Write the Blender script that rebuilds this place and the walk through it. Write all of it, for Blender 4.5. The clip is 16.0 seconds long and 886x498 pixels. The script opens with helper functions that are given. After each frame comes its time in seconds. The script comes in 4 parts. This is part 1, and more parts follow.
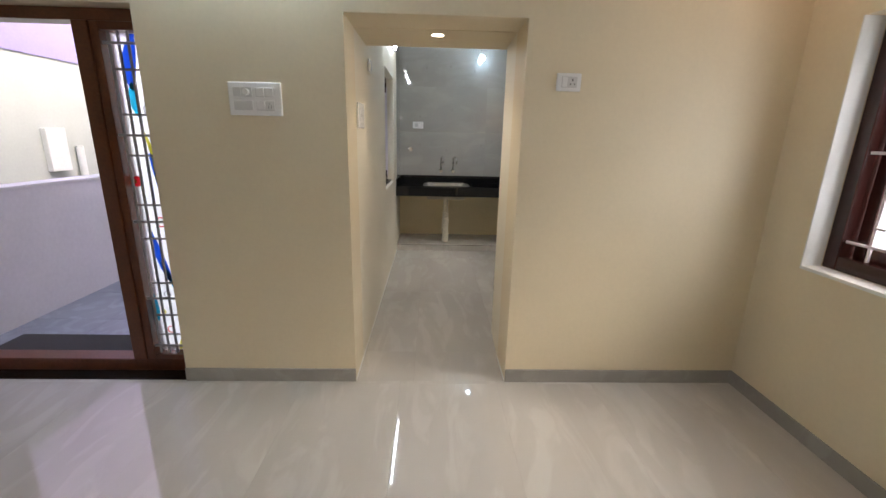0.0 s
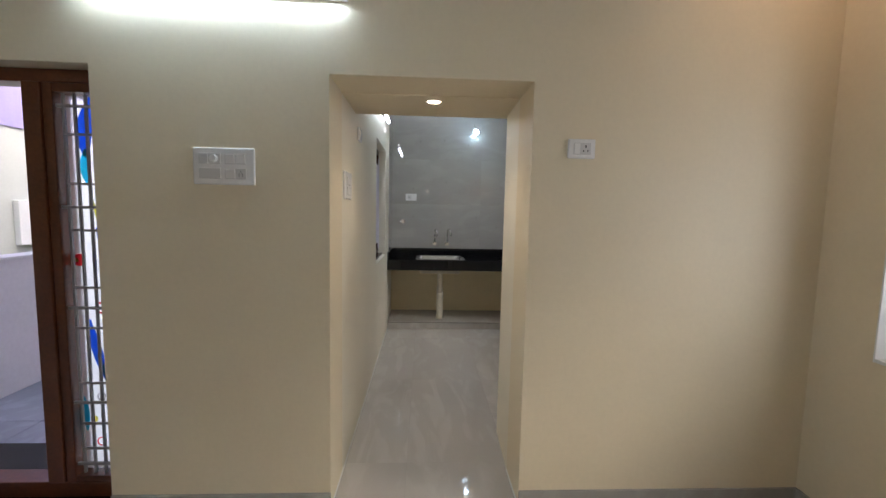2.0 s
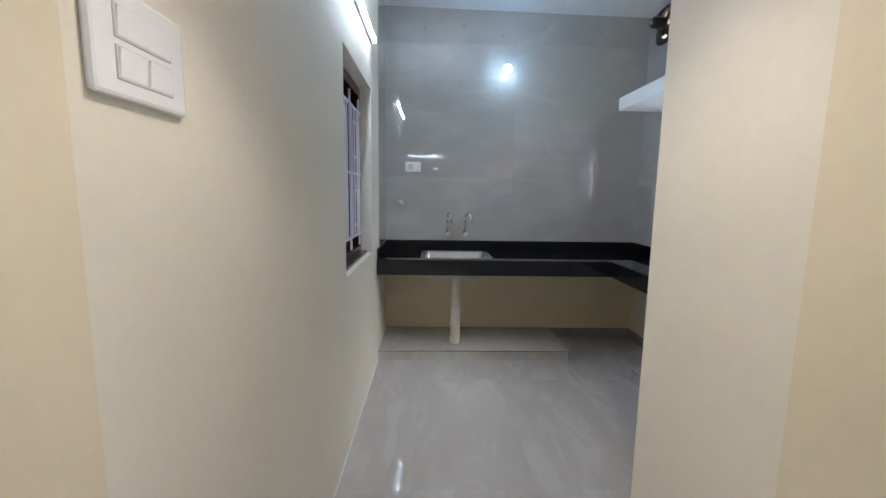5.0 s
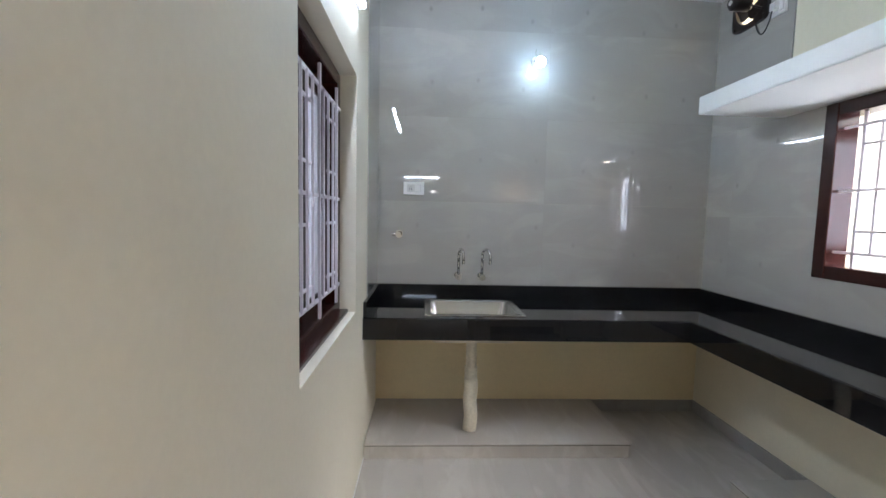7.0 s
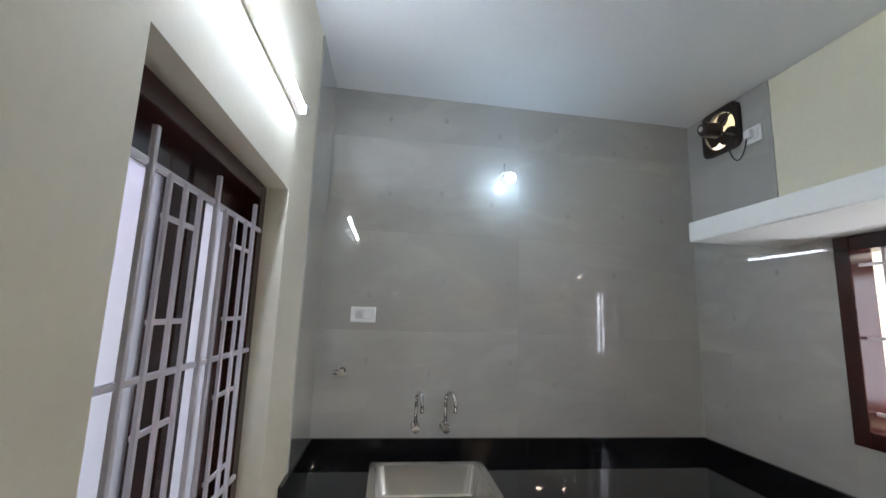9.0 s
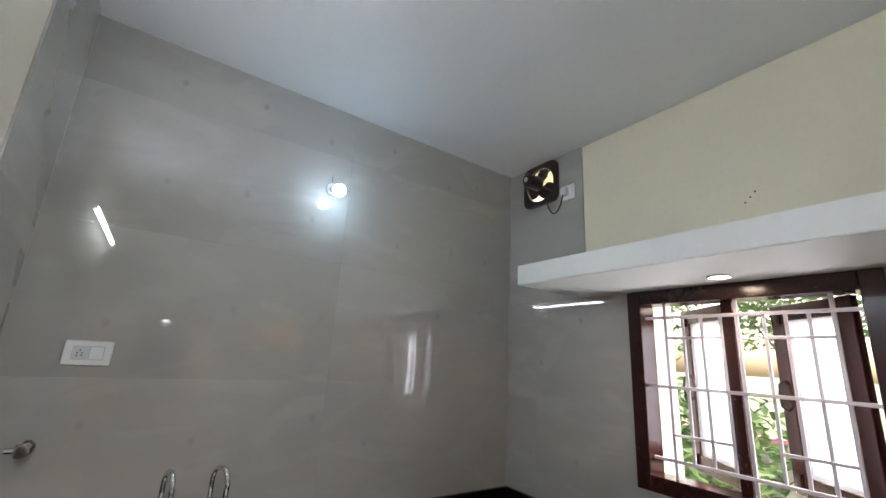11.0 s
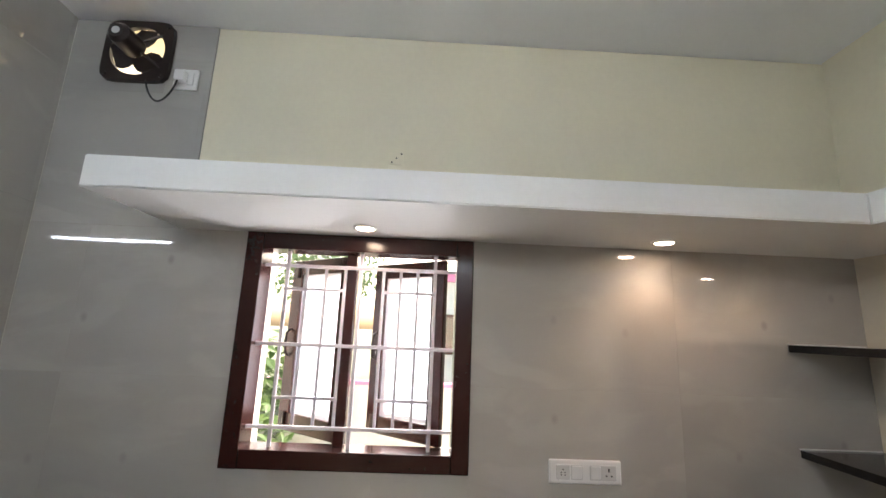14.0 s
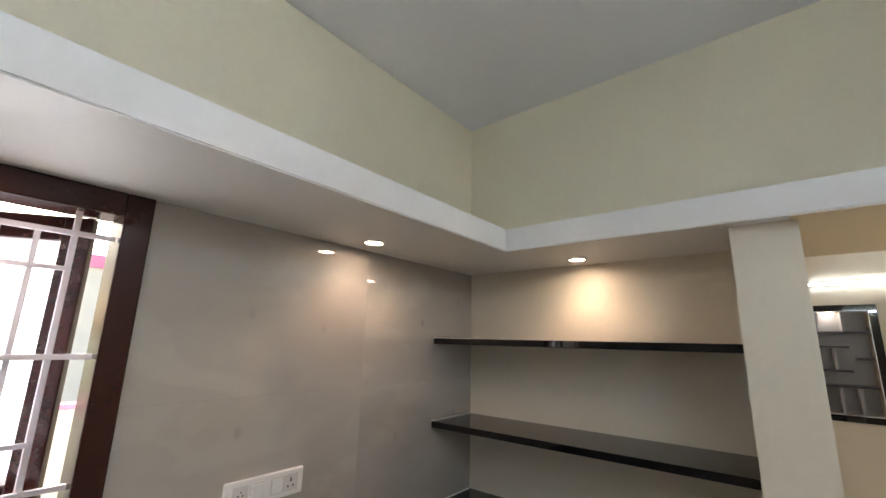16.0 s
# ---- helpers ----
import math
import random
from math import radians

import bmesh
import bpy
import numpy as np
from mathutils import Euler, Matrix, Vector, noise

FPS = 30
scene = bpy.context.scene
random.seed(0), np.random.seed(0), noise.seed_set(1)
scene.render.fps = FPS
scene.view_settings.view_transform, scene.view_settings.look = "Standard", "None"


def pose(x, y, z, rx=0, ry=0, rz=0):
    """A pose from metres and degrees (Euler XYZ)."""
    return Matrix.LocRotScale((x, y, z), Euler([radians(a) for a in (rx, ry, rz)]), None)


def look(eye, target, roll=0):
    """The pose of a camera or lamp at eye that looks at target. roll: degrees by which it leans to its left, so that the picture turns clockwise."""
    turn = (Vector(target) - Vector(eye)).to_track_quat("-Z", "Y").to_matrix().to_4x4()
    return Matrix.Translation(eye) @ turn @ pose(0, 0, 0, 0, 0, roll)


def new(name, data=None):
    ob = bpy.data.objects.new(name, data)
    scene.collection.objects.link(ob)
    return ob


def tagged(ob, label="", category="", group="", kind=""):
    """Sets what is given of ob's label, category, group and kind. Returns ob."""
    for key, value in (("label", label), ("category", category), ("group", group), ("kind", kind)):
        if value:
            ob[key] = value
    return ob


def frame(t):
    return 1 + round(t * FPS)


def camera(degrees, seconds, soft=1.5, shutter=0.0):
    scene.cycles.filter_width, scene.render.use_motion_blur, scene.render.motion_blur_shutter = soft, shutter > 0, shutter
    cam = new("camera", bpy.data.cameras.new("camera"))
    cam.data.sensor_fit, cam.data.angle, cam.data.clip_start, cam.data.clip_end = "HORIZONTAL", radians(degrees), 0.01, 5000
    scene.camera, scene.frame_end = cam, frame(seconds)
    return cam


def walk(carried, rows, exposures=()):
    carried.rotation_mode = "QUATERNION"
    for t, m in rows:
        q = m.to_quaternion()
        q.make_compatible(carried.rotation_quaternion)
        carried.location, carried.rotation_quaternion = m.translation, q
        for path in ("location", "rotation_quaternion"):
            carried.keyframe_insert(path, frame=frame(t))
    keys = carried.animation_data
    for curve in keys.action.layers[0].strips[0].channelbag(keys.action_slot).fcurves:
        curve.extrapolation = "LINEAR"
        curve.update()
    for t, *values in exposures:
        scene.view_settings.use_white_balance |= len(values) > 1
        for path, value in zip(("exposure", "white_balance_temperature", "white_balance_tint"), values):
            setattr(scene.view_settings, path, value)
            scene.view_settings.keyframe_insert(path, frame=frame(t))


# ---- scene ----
cam = camera(93.9, 16.0)
EXPOSURES = [(0.0, 2.3, 6550, 10), (0.5, 2.15, 6550, 10), (1.5, 1.95, 6400, 10), (2.0, 2.05, 6250, 10), (3.0, 2.25, 5700, 10), (3.5, 2.4, 5450, 10), (6.0, 2.5, 5750, 10), (7.5, 2.75, 5950, 10), (8.0, 2.62, 6050, 10), (10.5, 2.2, 6400, 11), (13.0, 2.35, 6650, 13), (14.5, 2.5, 6650, 13), (16.0, 2.4, 6650, 13)]
PATH = [
    (0, (-0.149, 3.218, 1.482), (-0.086, 5.15, 0.965), 1.3),
    (0.5, (-0.154, 3.219, 1.526), (-0.08, 5.18, 1.14), 1.2),
    (1, (-0.167, 3.246, 1.522), (-0.087, 5.226, 1.252), 1.2),
    (1.5, (-0.192, 3.345, 1.508), (-0.105, 5.332, 1.3), 1.1),
    (2, (-0.165, 3.586, 1.479), (-0.069, 5.575, 1.295), 1.2),
    (2.5, (-0.127, 3.862, 1.463), (-0.045, 5.851, 1.264), 1.3),
    (3, (-0.153, 4.181, 1.453), (-0.093, 6.168, 1.242), 0.9),
    (3.5, (-0.135, 4.457, 1.433), (-0.1, 6.444, 1.212), 1.1),
    (6, (-0.202, 5.839, 1.408), (-0.122, 7.817, 1.126), 1.0),
    (6.5, (-0.229, 6.081, 1.422), (-0.145, 8.065, 1.185), 1.3),
    (7, (-0.258, 6.272, 1.462), (-0.167, 8.264, 1.302), 1.3),
    (7.5, (-0.25, 6.452, 1.495), (-0.154, 8.449, 1.467), 1.4),
    (8, (-0.21, 6.566, 1.599), (-0.116, 8.562, 1.694), 1.2),
    (10.5, (-0.178, 7.041, 1.706), (0.643, 8.792, 2.214), 3.2),
    (11, (-0.134, 7.157, 1.712), (0.93, 8.774, 2.215), 3.2),
    (11.5, (-0.101, 7.296, 1.711), (1.232, 8.698, 2.217), 3.3),
    (12, (-0.061, 7.391, 1.71), (1.497, 8.544, 2.204), 2.9),
    (12.5, (-0.008, 7.429, 1.707), (1.725, 8.311, 2.172), 2.7),
    (13, (0.082, 7.482, 1.709), (1.942, 8.072, 2.146), 2.4),
    (13.5, (0.123, 7.55, 1.711), (2.063, 7.825, 2.114), 2.3),
    (14, (0.142, 7.636, 1.711), (2.103, 7.581, 2.097), 2.3),
    (14.5, (0.178, 7.697, 1.676), (2.087, 7.27, 2.093), 2.1),
    (15, (0.257, 7.721, 1.688), (2.037, 6.911, 2.11), 2.0),
    (15.5, (0.357, 7.795, 1.711), (1.904, 6.6, 2.134), 1.9),
    (16, (0.434, 7.836, 1.695), (1.658, 6.315, 2.129), 1.4),
]
walk(cam, [(t, look(eye, target, roll)) for t, eye, target, roll in PATH], EXPOSURES)

# tuning of lamps and sky
SKY, TUBE, TUBE_HALL, BULB, SPOTW, HALLSPOT, SASH, COUNTER_END = 0.15, 19.0, 21.0, 15.0, 0.8, 2.0, 36.0, 6.2

# ---- world and sun ----
world = bpy.data.worlds.new("world")
scene.world = world
world.use_nodes = True
_wn = world.node_tree.nodes
_sky = _wn.new("ShaderNodeTexSky")
_sky.sky_type = 'NISHITA'
_sky.sun_disc = False
_sky.sun_elevation, _sky.sun_rotation = radians(40), radians(100)
_sky.air_density, _sky.dust_density = 1.0, 6.0
_wn["Background"].inputs["Strength"].default_value = SKY
world.node_tree.links.new(_sky.outputs[0], _wn["Background"].inputs["Color"])
_sun = bpy.data.lights.new("sun", "SUN")
_sun.energy, _sun.angle, _sun.color = 0.85, radians(40), (1.0, 0.95, 0.88)
_s = new("sun", _sun)
_s.matrix_world = look((0, 0, 0), (-math.sin(radians(100)) * math.cos(radians(40)), -math.cos(radians(100)) * math.cos(radians(40)), -math.sin(radians(40))))


def spot(x, y, z, watts, color, size=120):
    d = bpy.data.lights.new("downlight_lamp", "SPOT")
    d.energy, d.color, d.spot_size, d.spot_blend, d.shadow_soft_size = watts, color, radians(size), 0.6, 0.025
    o = new("downlight_lamp", d)
    o.matrix_world = pose(x, y, z)
    return o


def daylight_fill(m, height, width, watts):
    """Area lamp added just outside frosted panes, standing in for sky light through them."""
    d = bpy.data.lights.new("daylight_fill", "AREA")
    d.shape, d.size, d.size_y, d.energy, d.color = "RECTANGLE", height, width, watts, (0.93, 0.96, 1.0)
    o = new("daylight_fill", d)
    o.matrix_world = m @ pose(0, 0, 0, 0, 90, 0)
    return o


HINGES = ((1.913, 7.575), (1.913, 7.972))
daylight_fill(pose(2.02, 4.645, 1.465), 1.0, 1.0, 3.6)
# lamps added behind the tilted kitchen panes, to brighten the low parts
for hx, hy in HINGES:
    daylight_fill(pose(hx, hy, 0, 0, 0, -SASH) @ pose(0.035, 0.2, 1.63), 0.58, 0.24, 0.95)
daylight_fill(pose(-0.81, 7.9, 1.55, 0, 0, 180), 1.0, 0.75, 0.9)
daylight_fill(pose(-1.777, 5.73, 1.05, 0, 0, 90), 1.85, 0.20, 0.28)

WARM, NEUTRAL, COOL = (1.0, 0.64, 0.43), (1.0, 0.86, 0.7), (0.78, 0.88, 1.0)


# ---- materials ----
def mat(name, color, rough=0.5, metal=0.0, var=0.06, scale=3.0, fine=60.0, bump=0.05, spec=0.5, random_tone=0.0):
    """Paint-like surface: cloudy variation at two scales and a fine relief."""
    m = bpy.data.materials.new(name)
    m.use_nodes = True
    nt = m.node_tree
    b = nt.nodes["Principled BSDF"]
    co = nt.nodes.new("ShaderNodeTexCoord")
    n1 = nt.nodes.new("ShaderNodeTexNoise")
    n1.inputs["Scale"].default_value, n1.inputs["Detail"].default_value = scale, 4
    n2 = nt.nodes.new("ShaderNodeTexNoise")
    n2.inputs["Scale"].default_value, n2.inputs["Detail"].default_value = fine, 3
    for n in (n1, n2):
        nt.links.new(co.outputs["Object"], n.inputs["Vector"])
    add = nt.nodes.new("ShaderNodeMath")
    add.operation = "ADD"
    nt.links.new(n1.outputs["Fac"], add.inputs[0])
    nt.links.new(n2.outputs["Fac"], add.inputs[1])
    rng = nt.nodes.new("ShaderNodeMapRange")
    rng.inputs[1].default_value, rng.inputs[2].default_value = 0.6, 1.4
    rng.inputs[3].default_value, rng.inputs[4].default_value = 1 - var, 1 + var
    nt.links.new(add.outputs[0], rng.inputs[0])
    hsv = nt.nodes.new("ShaderNodeHueSaturation")
    hsv.inputs["Color"].default_value = (*color, 1)
    nt.links.new(rng.outputs[0], hsv.inputs["Value"])
    nt.links.new(hsv.outputs[0], b.inputs["Base Color"])
    b.inputs["Roughness"].default_value, b.inputs["Metallic"].default_value = rough, metal
    b.inputs["Specular IOR Level"].default_value = spec
    if bump:
        bp = nt.nodes.new("ShaderNodeBump")
        bp.inputs["Strength"].default_value, bp.inputs["Distance"].default_value = bump, 0.004
        nt.links.new(n2.outputs["Fac"], bp.inputs["Height"])
        nt.links.new(bp.outputs[0], b.inputs["Normal"])
    return m


def stone(name, base, cloud, vein, rough, stretch, vein_amount=0.5, wobble=0.012, marks=False, scale=1.0):
    """Polished printed tile: soft clouds, drawn-out streaks, an offset for each tile, a slightly uneven gloss."""
    m = bpy.data.materials.new(name)
    m.use_nodes = True
    nt = m.node_tree
    b = nt.nodes["Principled BSDF"]
    co = nt.nodes.new("ShaderNodeNewGeometry")
    inf = nt.nodes.new("ShaderNodeObjectInfo")
    off = nt.nodes.new("ShaderNodeVectorMath")
    off.operation = "SCALE"
    comb = nt.nodes.new("ShaderNodeCombineXYZ")
    for i in range(3):
        nt.links.new(inf.outputs["Random"], comb.inputs[i])
    nt.links.new(comb.outputs[0], off.inputs[0])
    off.inputs["Scale"].default_value = 2.5
    vadd = nt.nodes.new("ShaderNodeVectorMath")
    nt.links.new(co.outputs["Position"], vadd.inputs[0])
    nt.links.new(off.outputs[0], vadd.inputs[1])
    mp = nt.nodes.new("ShaderNodeMapping")
    mp.inputs["Scale"].default_value = stretch
    mp.inputs["Rotation"].default_value = (0.0, 0.0, 0.35)
    nt.links.new(vadd.outputs[0], mp.inputs[0])
    n1 = nt.nodes.new("ShaderNodeTexNoise")
    n1.inputs["Scale"].default_value, n1.inputs["Detail"].default_value, n1.inputs["Distortion"].default_value = 2.0 * scale, 6, 0.5
    n2 = nt.nodes.new("ShaderNodeTexNoise")
    n2.inputs["Scale"].default_value, n2.inputs["Detail"].default_value, n2.inputs["Distortion"].default_value = 5.0 * scale, 8, 1.2
    n3 = nt.nodes.new("ShaderNodeTexNoise")
    n3.inputs["Scale"].default_value, n3.inputs["Detail"].default_value = 90, 3
    nt.links.new(mp.outputs[0], n1.inputs["Vector"])
    nt.links.new(mp.outputs[0], n2.inputs["Vector"])
    nt.links.new(vadd.outputs[0], n3.inputs["Vector"])
    mix = nt.nodes.new("ShaderNodeMixRGB")
    r1 = nt.nodes.new("ShaderNodeMapRange")
    r1.inputs[1].default_value, r1.inputs[2].default_value = 0.35, 0.68
    nt.links.new(n1.outputs["Fac"], r1.inputs[0])
    nt.links.new(r1.outputs[0], mix.inputs[0])
    mix.inputs[1].default_value, mix.inputs[2].default_value = (*base, 1), (*cloud, 1)
    r2 = nt.nodes.new("ShaderNodeValToRGB")
    for e, (p, v) in zip([r2.color_ramp.elements[0], r2.color_ramp.elements[1], r2.color_ramp.elements.new(0.5)], ((0.40, 0), (0.62, 0), (0.5, 1))):
        e.position, e.color = p, (v, v, v, 1)
    nt.links.new(n2.outputs["Fac"], r2.inputs[0])
    ml = nt.nodes.new("ShaderNodeMath")
    ml.operation = "MULTIPLY"
    ml.inputs[1].default_value = vein_amount
    nt.links.new(r2.outputs[0], ml.inputs[0])
    mix2 = nt.nodes.new("ShaderNodeMixRGB")
    nt.links.new(ml.outputs[0], mix2.inputs[0])
    nt.links.new(mix.outputs[0], mix2.inputs[1])
    mix2.inputs[2].default_value = (*vein, 1)
    last = mix2
    if marks:
        vo = nt.nodes.new("ShaderNodeTexVoronoi")
        vo.inputs["Scale"].default_value, vo.inputs["Randomness"].default_value = 2.6, 0.55
        vo.voronoi_dimensions = "2D"
        sp, su, cm = nt.nodes.new("ShaderNodeSeparateXYZ"), nt.nodes.new("ShaderNodeMath"), nt.nodes.new("ShaderNodeCombineXYZ")
        nt.links.new(co.outputs["Position"], sp.inputs[0])
        nt.links.new(sp.outputs[0], su.inputs[0])
        nt.links.new(sp.outputs[1], su.inputs[1])
        nt.links.new(su.outputs[0], cm.inputs[0])
        hz = nt.nodes.new("ShaderNodeMath")
        hz.operation = "MULTIPLY"
        hz.inputs[1].default_value = 0.7
        nt.links.new(sp.outputs[2], hz.inputs[0])
        nt.links.new(hz.outputs[0], cm.inputs[1])
        nt.links.new(cm.outputs[0], vo.inputs["Vector"])
        mr = nt.nodes.new("ShaderNodeMapRange")
        mr.inputs[1].default_value, mr.inputs[2].default_value, mr.inputs[3].default_value, mr.inputs[4].default_value = 0.012, 0.045, 1.5, 0
        nt.links.new(vo.outputs["Distance"], mr.inputs[0])
        mul = nt.nodes.new("ShaderNodeMath")
        mul.operation = "MULTIPLY"
        nt.links.new(mr.outputs[0], mul.inputs[0])
        nt.links.new(n1.outputs["Fac"], mul.inputs[1])
        mix3 = nt.nodes.new("ShaderNodeMixRGB")
        nt.links.new(mul.outputs[0], mix3.inputs[0])
        nt.links.new(mix2.outputs[0], mix3.inputs[1])
        mix3.inputs[2].default_value = (*vein, 1)
        last = mix3
    nt.links.new(last.outputs[0], b.inputs["Base Color"])
    rr = nt.nodes.new("ShaderNodeMapRange")
    rr.inputs[3].default_value, rr.inputs[4].default_value = rough * 0.7, rough * 1.4
    nt.links.new(n1.outputs["Fac"], rr.inputs[0])
    nt.links.new(rr.outputs[0], b.inputs["Roughness"])
    bp = nt.nodes.new("ShaderNodeBump")
    bp.inputs["Strength"].default_value, bp.inputs["Distance"].default_value = 0.25, wobble
    n4 = nt.nodes.new("ShaderNodeTexNoise")
    n4.inputs["Scale"].default_value = 3.0
    nt.links.new(vadd.outputs[0], n4.inputs["Vector"])
    nt.links.new(n4.outputs["Fac"], bp.inputs["Height"])
    nt.links.new(bp.outputs[0], b.inputs["Normal"])
    return m


def glow(name, color, strength):
    m = bpy.data.materials.new(name)
    m.use_nodes = True
    b = m.node_tree.nodes["Principled BSDF"]
    b.inputs["Base Color"].default_value = (0.8, 0.8, 0.8, 1)
    b.inputs["Emission Color"].default_value = (*color, 1)
    b.inputs["Emission Strength"].default_value = strength
    return m


def glass(name, color, rough, trans=1.0):
    m = mat(name, color, rough, var=0.03, fine=40, bump=0.1 if rough > 0.1 else 0)
    m.node_tree.nodes["Principled BSDF"].inputs["Transmission Weight"].default_value = trans
    return m


M_HALL = mat("cream wall paint", (0.76, 0.66, 0.48), 0.55, var=0.03, fine=45, bump=0.12)
M_KIT = mat("off-white wall paint", (0.80, 0.74, 0.61), 0.55, var=0.03, fine=45, bump=0.12)
M_UPPER = mat("pale yellow wall paint", (0.80, 0.745, 0.58), 0.6, var=0.03, fine=45, bump=0.1)
M_UNDER = mat("yellow cream paint", (0.82, 0.70, 0.45), 0.6, var=0.04, fine=45, bump=0.12)
M_CEIL = mat("white ceiling paint", (0.80, 0.80, 0.80), 0.7, var=0.02, fine=50, bump=0.08)
M_LOFT = mat("white loft paint", (0.82, 0.82, 0.80), 0.55, var=0.02, fine=50, bump=0.08)
M_EXT = mat("white exterior paint", (0.78, 0.78, 0.76), 0.8, var=0.05, fine=30, bump=0.2)
M_NEIGHBOUR = mat("weathered off-white exterior paint", (0.52, 0.54, 0.50), 0.8, var=0.05, fine=30, bump=0.04)
M_GREYWALL = mat("grey exterior paint", (0.74, 0.74, 0.74), 0.8, var=0.06, fine=30, bump=0.2)
M_LILAC = mat("lilac exterior paint", (0.33, 0.29, 0.52), 0.8, var=0.04, fine=30, bump=0.1)
M_PINK = mat("pink exterior paint", (0.62, 0.22, 0.36), 0.8, var=0.05, fine=30, bump=0.1)
M_TILE = stone("grey polished wall tile", (0.41, 0.394, 0.362), (0.505, 0.483, 0.446), (0.35, 0.335, 0.312), 0.006, (0.5, 0.5, 1.2), 0.28, 0.0003, marks=True, scale=0.7)
_tb = M_TILE.node_tree.nodes["Principled BSDF"]
_tb.inputs["Specular IOR Level"].default_value = 0.95
_tb.inputs["Coat Weight"].default_value, _tb.inputs["Coat Roughness"].default_value, _tb.inputs["Coat IOR"].default_value = 1.0, 0.01, 1.6
M_FLOOR = stone("beige grey marble floor tile", (0.57, 0.54, 0.495), (0.49, 0.46, 0.42), (0.40, 0.355, 0.31), 0.025, (1.4, 0.42, 1), 0.3, 0.002, scale=0.8)
M_SKIRT = stone("grey marble skirting", (0.40, 0.385, 0.36), (0.34, 0.325, 0.30), (0.28, 0.26, 0.24), 0.12, (1, 1, 1), 0.3, 0.001)
M_GROUT = mat("grey grout", (0.36, 0.34, 0.31), 0.8, var=0.08)
M_GRANITE = mat("black polished granite", (0.007, 0.007, 0.008), 0.03, var=0.5, scale=30, fine=400, bump=0.0, spec=0.5)
M_WOOD = mat("dark red-brown varnished wood", (0.032, 0.0066, 0.0048), 0.24, var=0.05, scale=8, fine=70, bump=0)
M_DOOR = mat("brown varnished teak", (0.120, 0.036, 0.012), 0.3, var=0.35, scale=6, fine=60, bump=0.08)
M_GRILLE = mat("pale painted steel", (0.70, 0.66, 0.72), 0.4, var=0.03, bump=0.03)
# side light grille: its silhouette against the bright pane is put into the colour
M_GRILLE_BACKLIT = mat("grille steel darkened as backlit", (0.34, 0.33, 0.34), 0.4, var=0.03, bump=0.03)
M_STEEL = mat("stainless steel", (0.62, 0.61, 0.58), 0.26, 1.0, var=0.06, scale=12, fine=200, bump=0.03)
M_CHROME = mat("chrome", (0.75, 0.75, 0.76), 0.08, 1.0, var=0.02, bump=0)
M_PVC = mat("stained white plastic pipe", (0.66, 0.60, 0.48), 0.5, var=0.18, scale=14, fine=60, bump=0.1)
M_PLASTIC = mat("glossy white plastic", (0.86, 0.85, 0.84), 0.18, var=0.01, bump=0)
M_ROCKER = mat("white switch plastic", (0.68, 0.67, 0.66), 0.25, var=0.01, bump=0)
M_HOLE = mat("dark socket hole", (0.02, 0.02, 0.02), 0.6, var=0.02, bump=0)
M_FAN = mat("brown-black enamel", (0.020, 0.012, 0.010), 0.35, var=0.2, bump=0.03)
M_CABLE = mat("black cable", (0.02, 0.02, 0.02), 0.5, var=0.05, bump=0)
M_FROST = glass("frosted window glass", (0.42, 0.42, 0.45), 0.45, 0.9)
M_FROST_DOOR = glass("white frosted door glass", (0.93, 0.93, 0.95), 0.4, 0.85)
M_CLEAR = glass("clear glass", (0.95, 0.96, 0.97), 0.05)
M_BLUE = glass("blue glass paint", (0.01, 0.10, 0.80), 0.35, 0.85)
M_CYAN = glass("cyan glass paint", (0.01, 0.55, 0.85), 0.35, 0.85)
M_YELLOW = glass("yellow glass paint", (0.75, 0.68, 0.04), 0.35, 0.85)
M_RED = glass("red glass paint", (0.85, 0.02, 0.03), 0.35, 0.85)
M_SLATE = stone("blue grey outdoor stone", (0.27, 0.29, 0.33), (0.38, 0.40, 0.45), (0.2, 0.21, 0.24), 0.5, (1, 1, 1), 0.4, 0.004)
M_EARTH = mat("dry earth with sparse grass", (0.17, 0.19, 0.10), 0.95, var=0.3, scale=1.5, fine=25, bump=0.5)
M_YARD = mat("pale concrete", (0.36, 0.345, 0.335), 0.85, var=0.15, scale=1.2, fine=20, bump=0.3)
M_LEAF = mat("green leaf", (0.11, 0.19, 0.055), 0.5, var=0.4, scale=2, fine=12, bump=0)
M_BARK = mat("bark", (0.13, 0.09, 0.06), 0.9, var=0.3, scale=8, fine=40, bump=0.5)
M_NICHE = mat("grey niche laminate", (0.42, 0.40, 0.38), 0.3, var=0.06, bump=0.02)
M_GREYBAND = mat("dark niche shelf", (0.05, 0.045, 0.045), 0.3, var=0.1, bump=0.02)
M_TUBE = glow("cool white tube light", COOL, TUBE)
M_TUBE_HALL = glow("cool white hall tube light", (0.66, 0.84, 1.0), TUBE_HALL)
M_TUBE_SOUTH = glow("cool white far tube light", COOL, 7.0)
M_BULB = glow("cool white bulb", (0.55, 0.78, 1.0), BULB)
M_SPOT = glow("warm downlight face", (1.0, 0.76, 0.56), 22.0)
# glow that imitates a reflection in the niche glass
M_NICHE_GLINT = glow("glow for niche reflection", (1, 0.95, 0.9), 2.0)


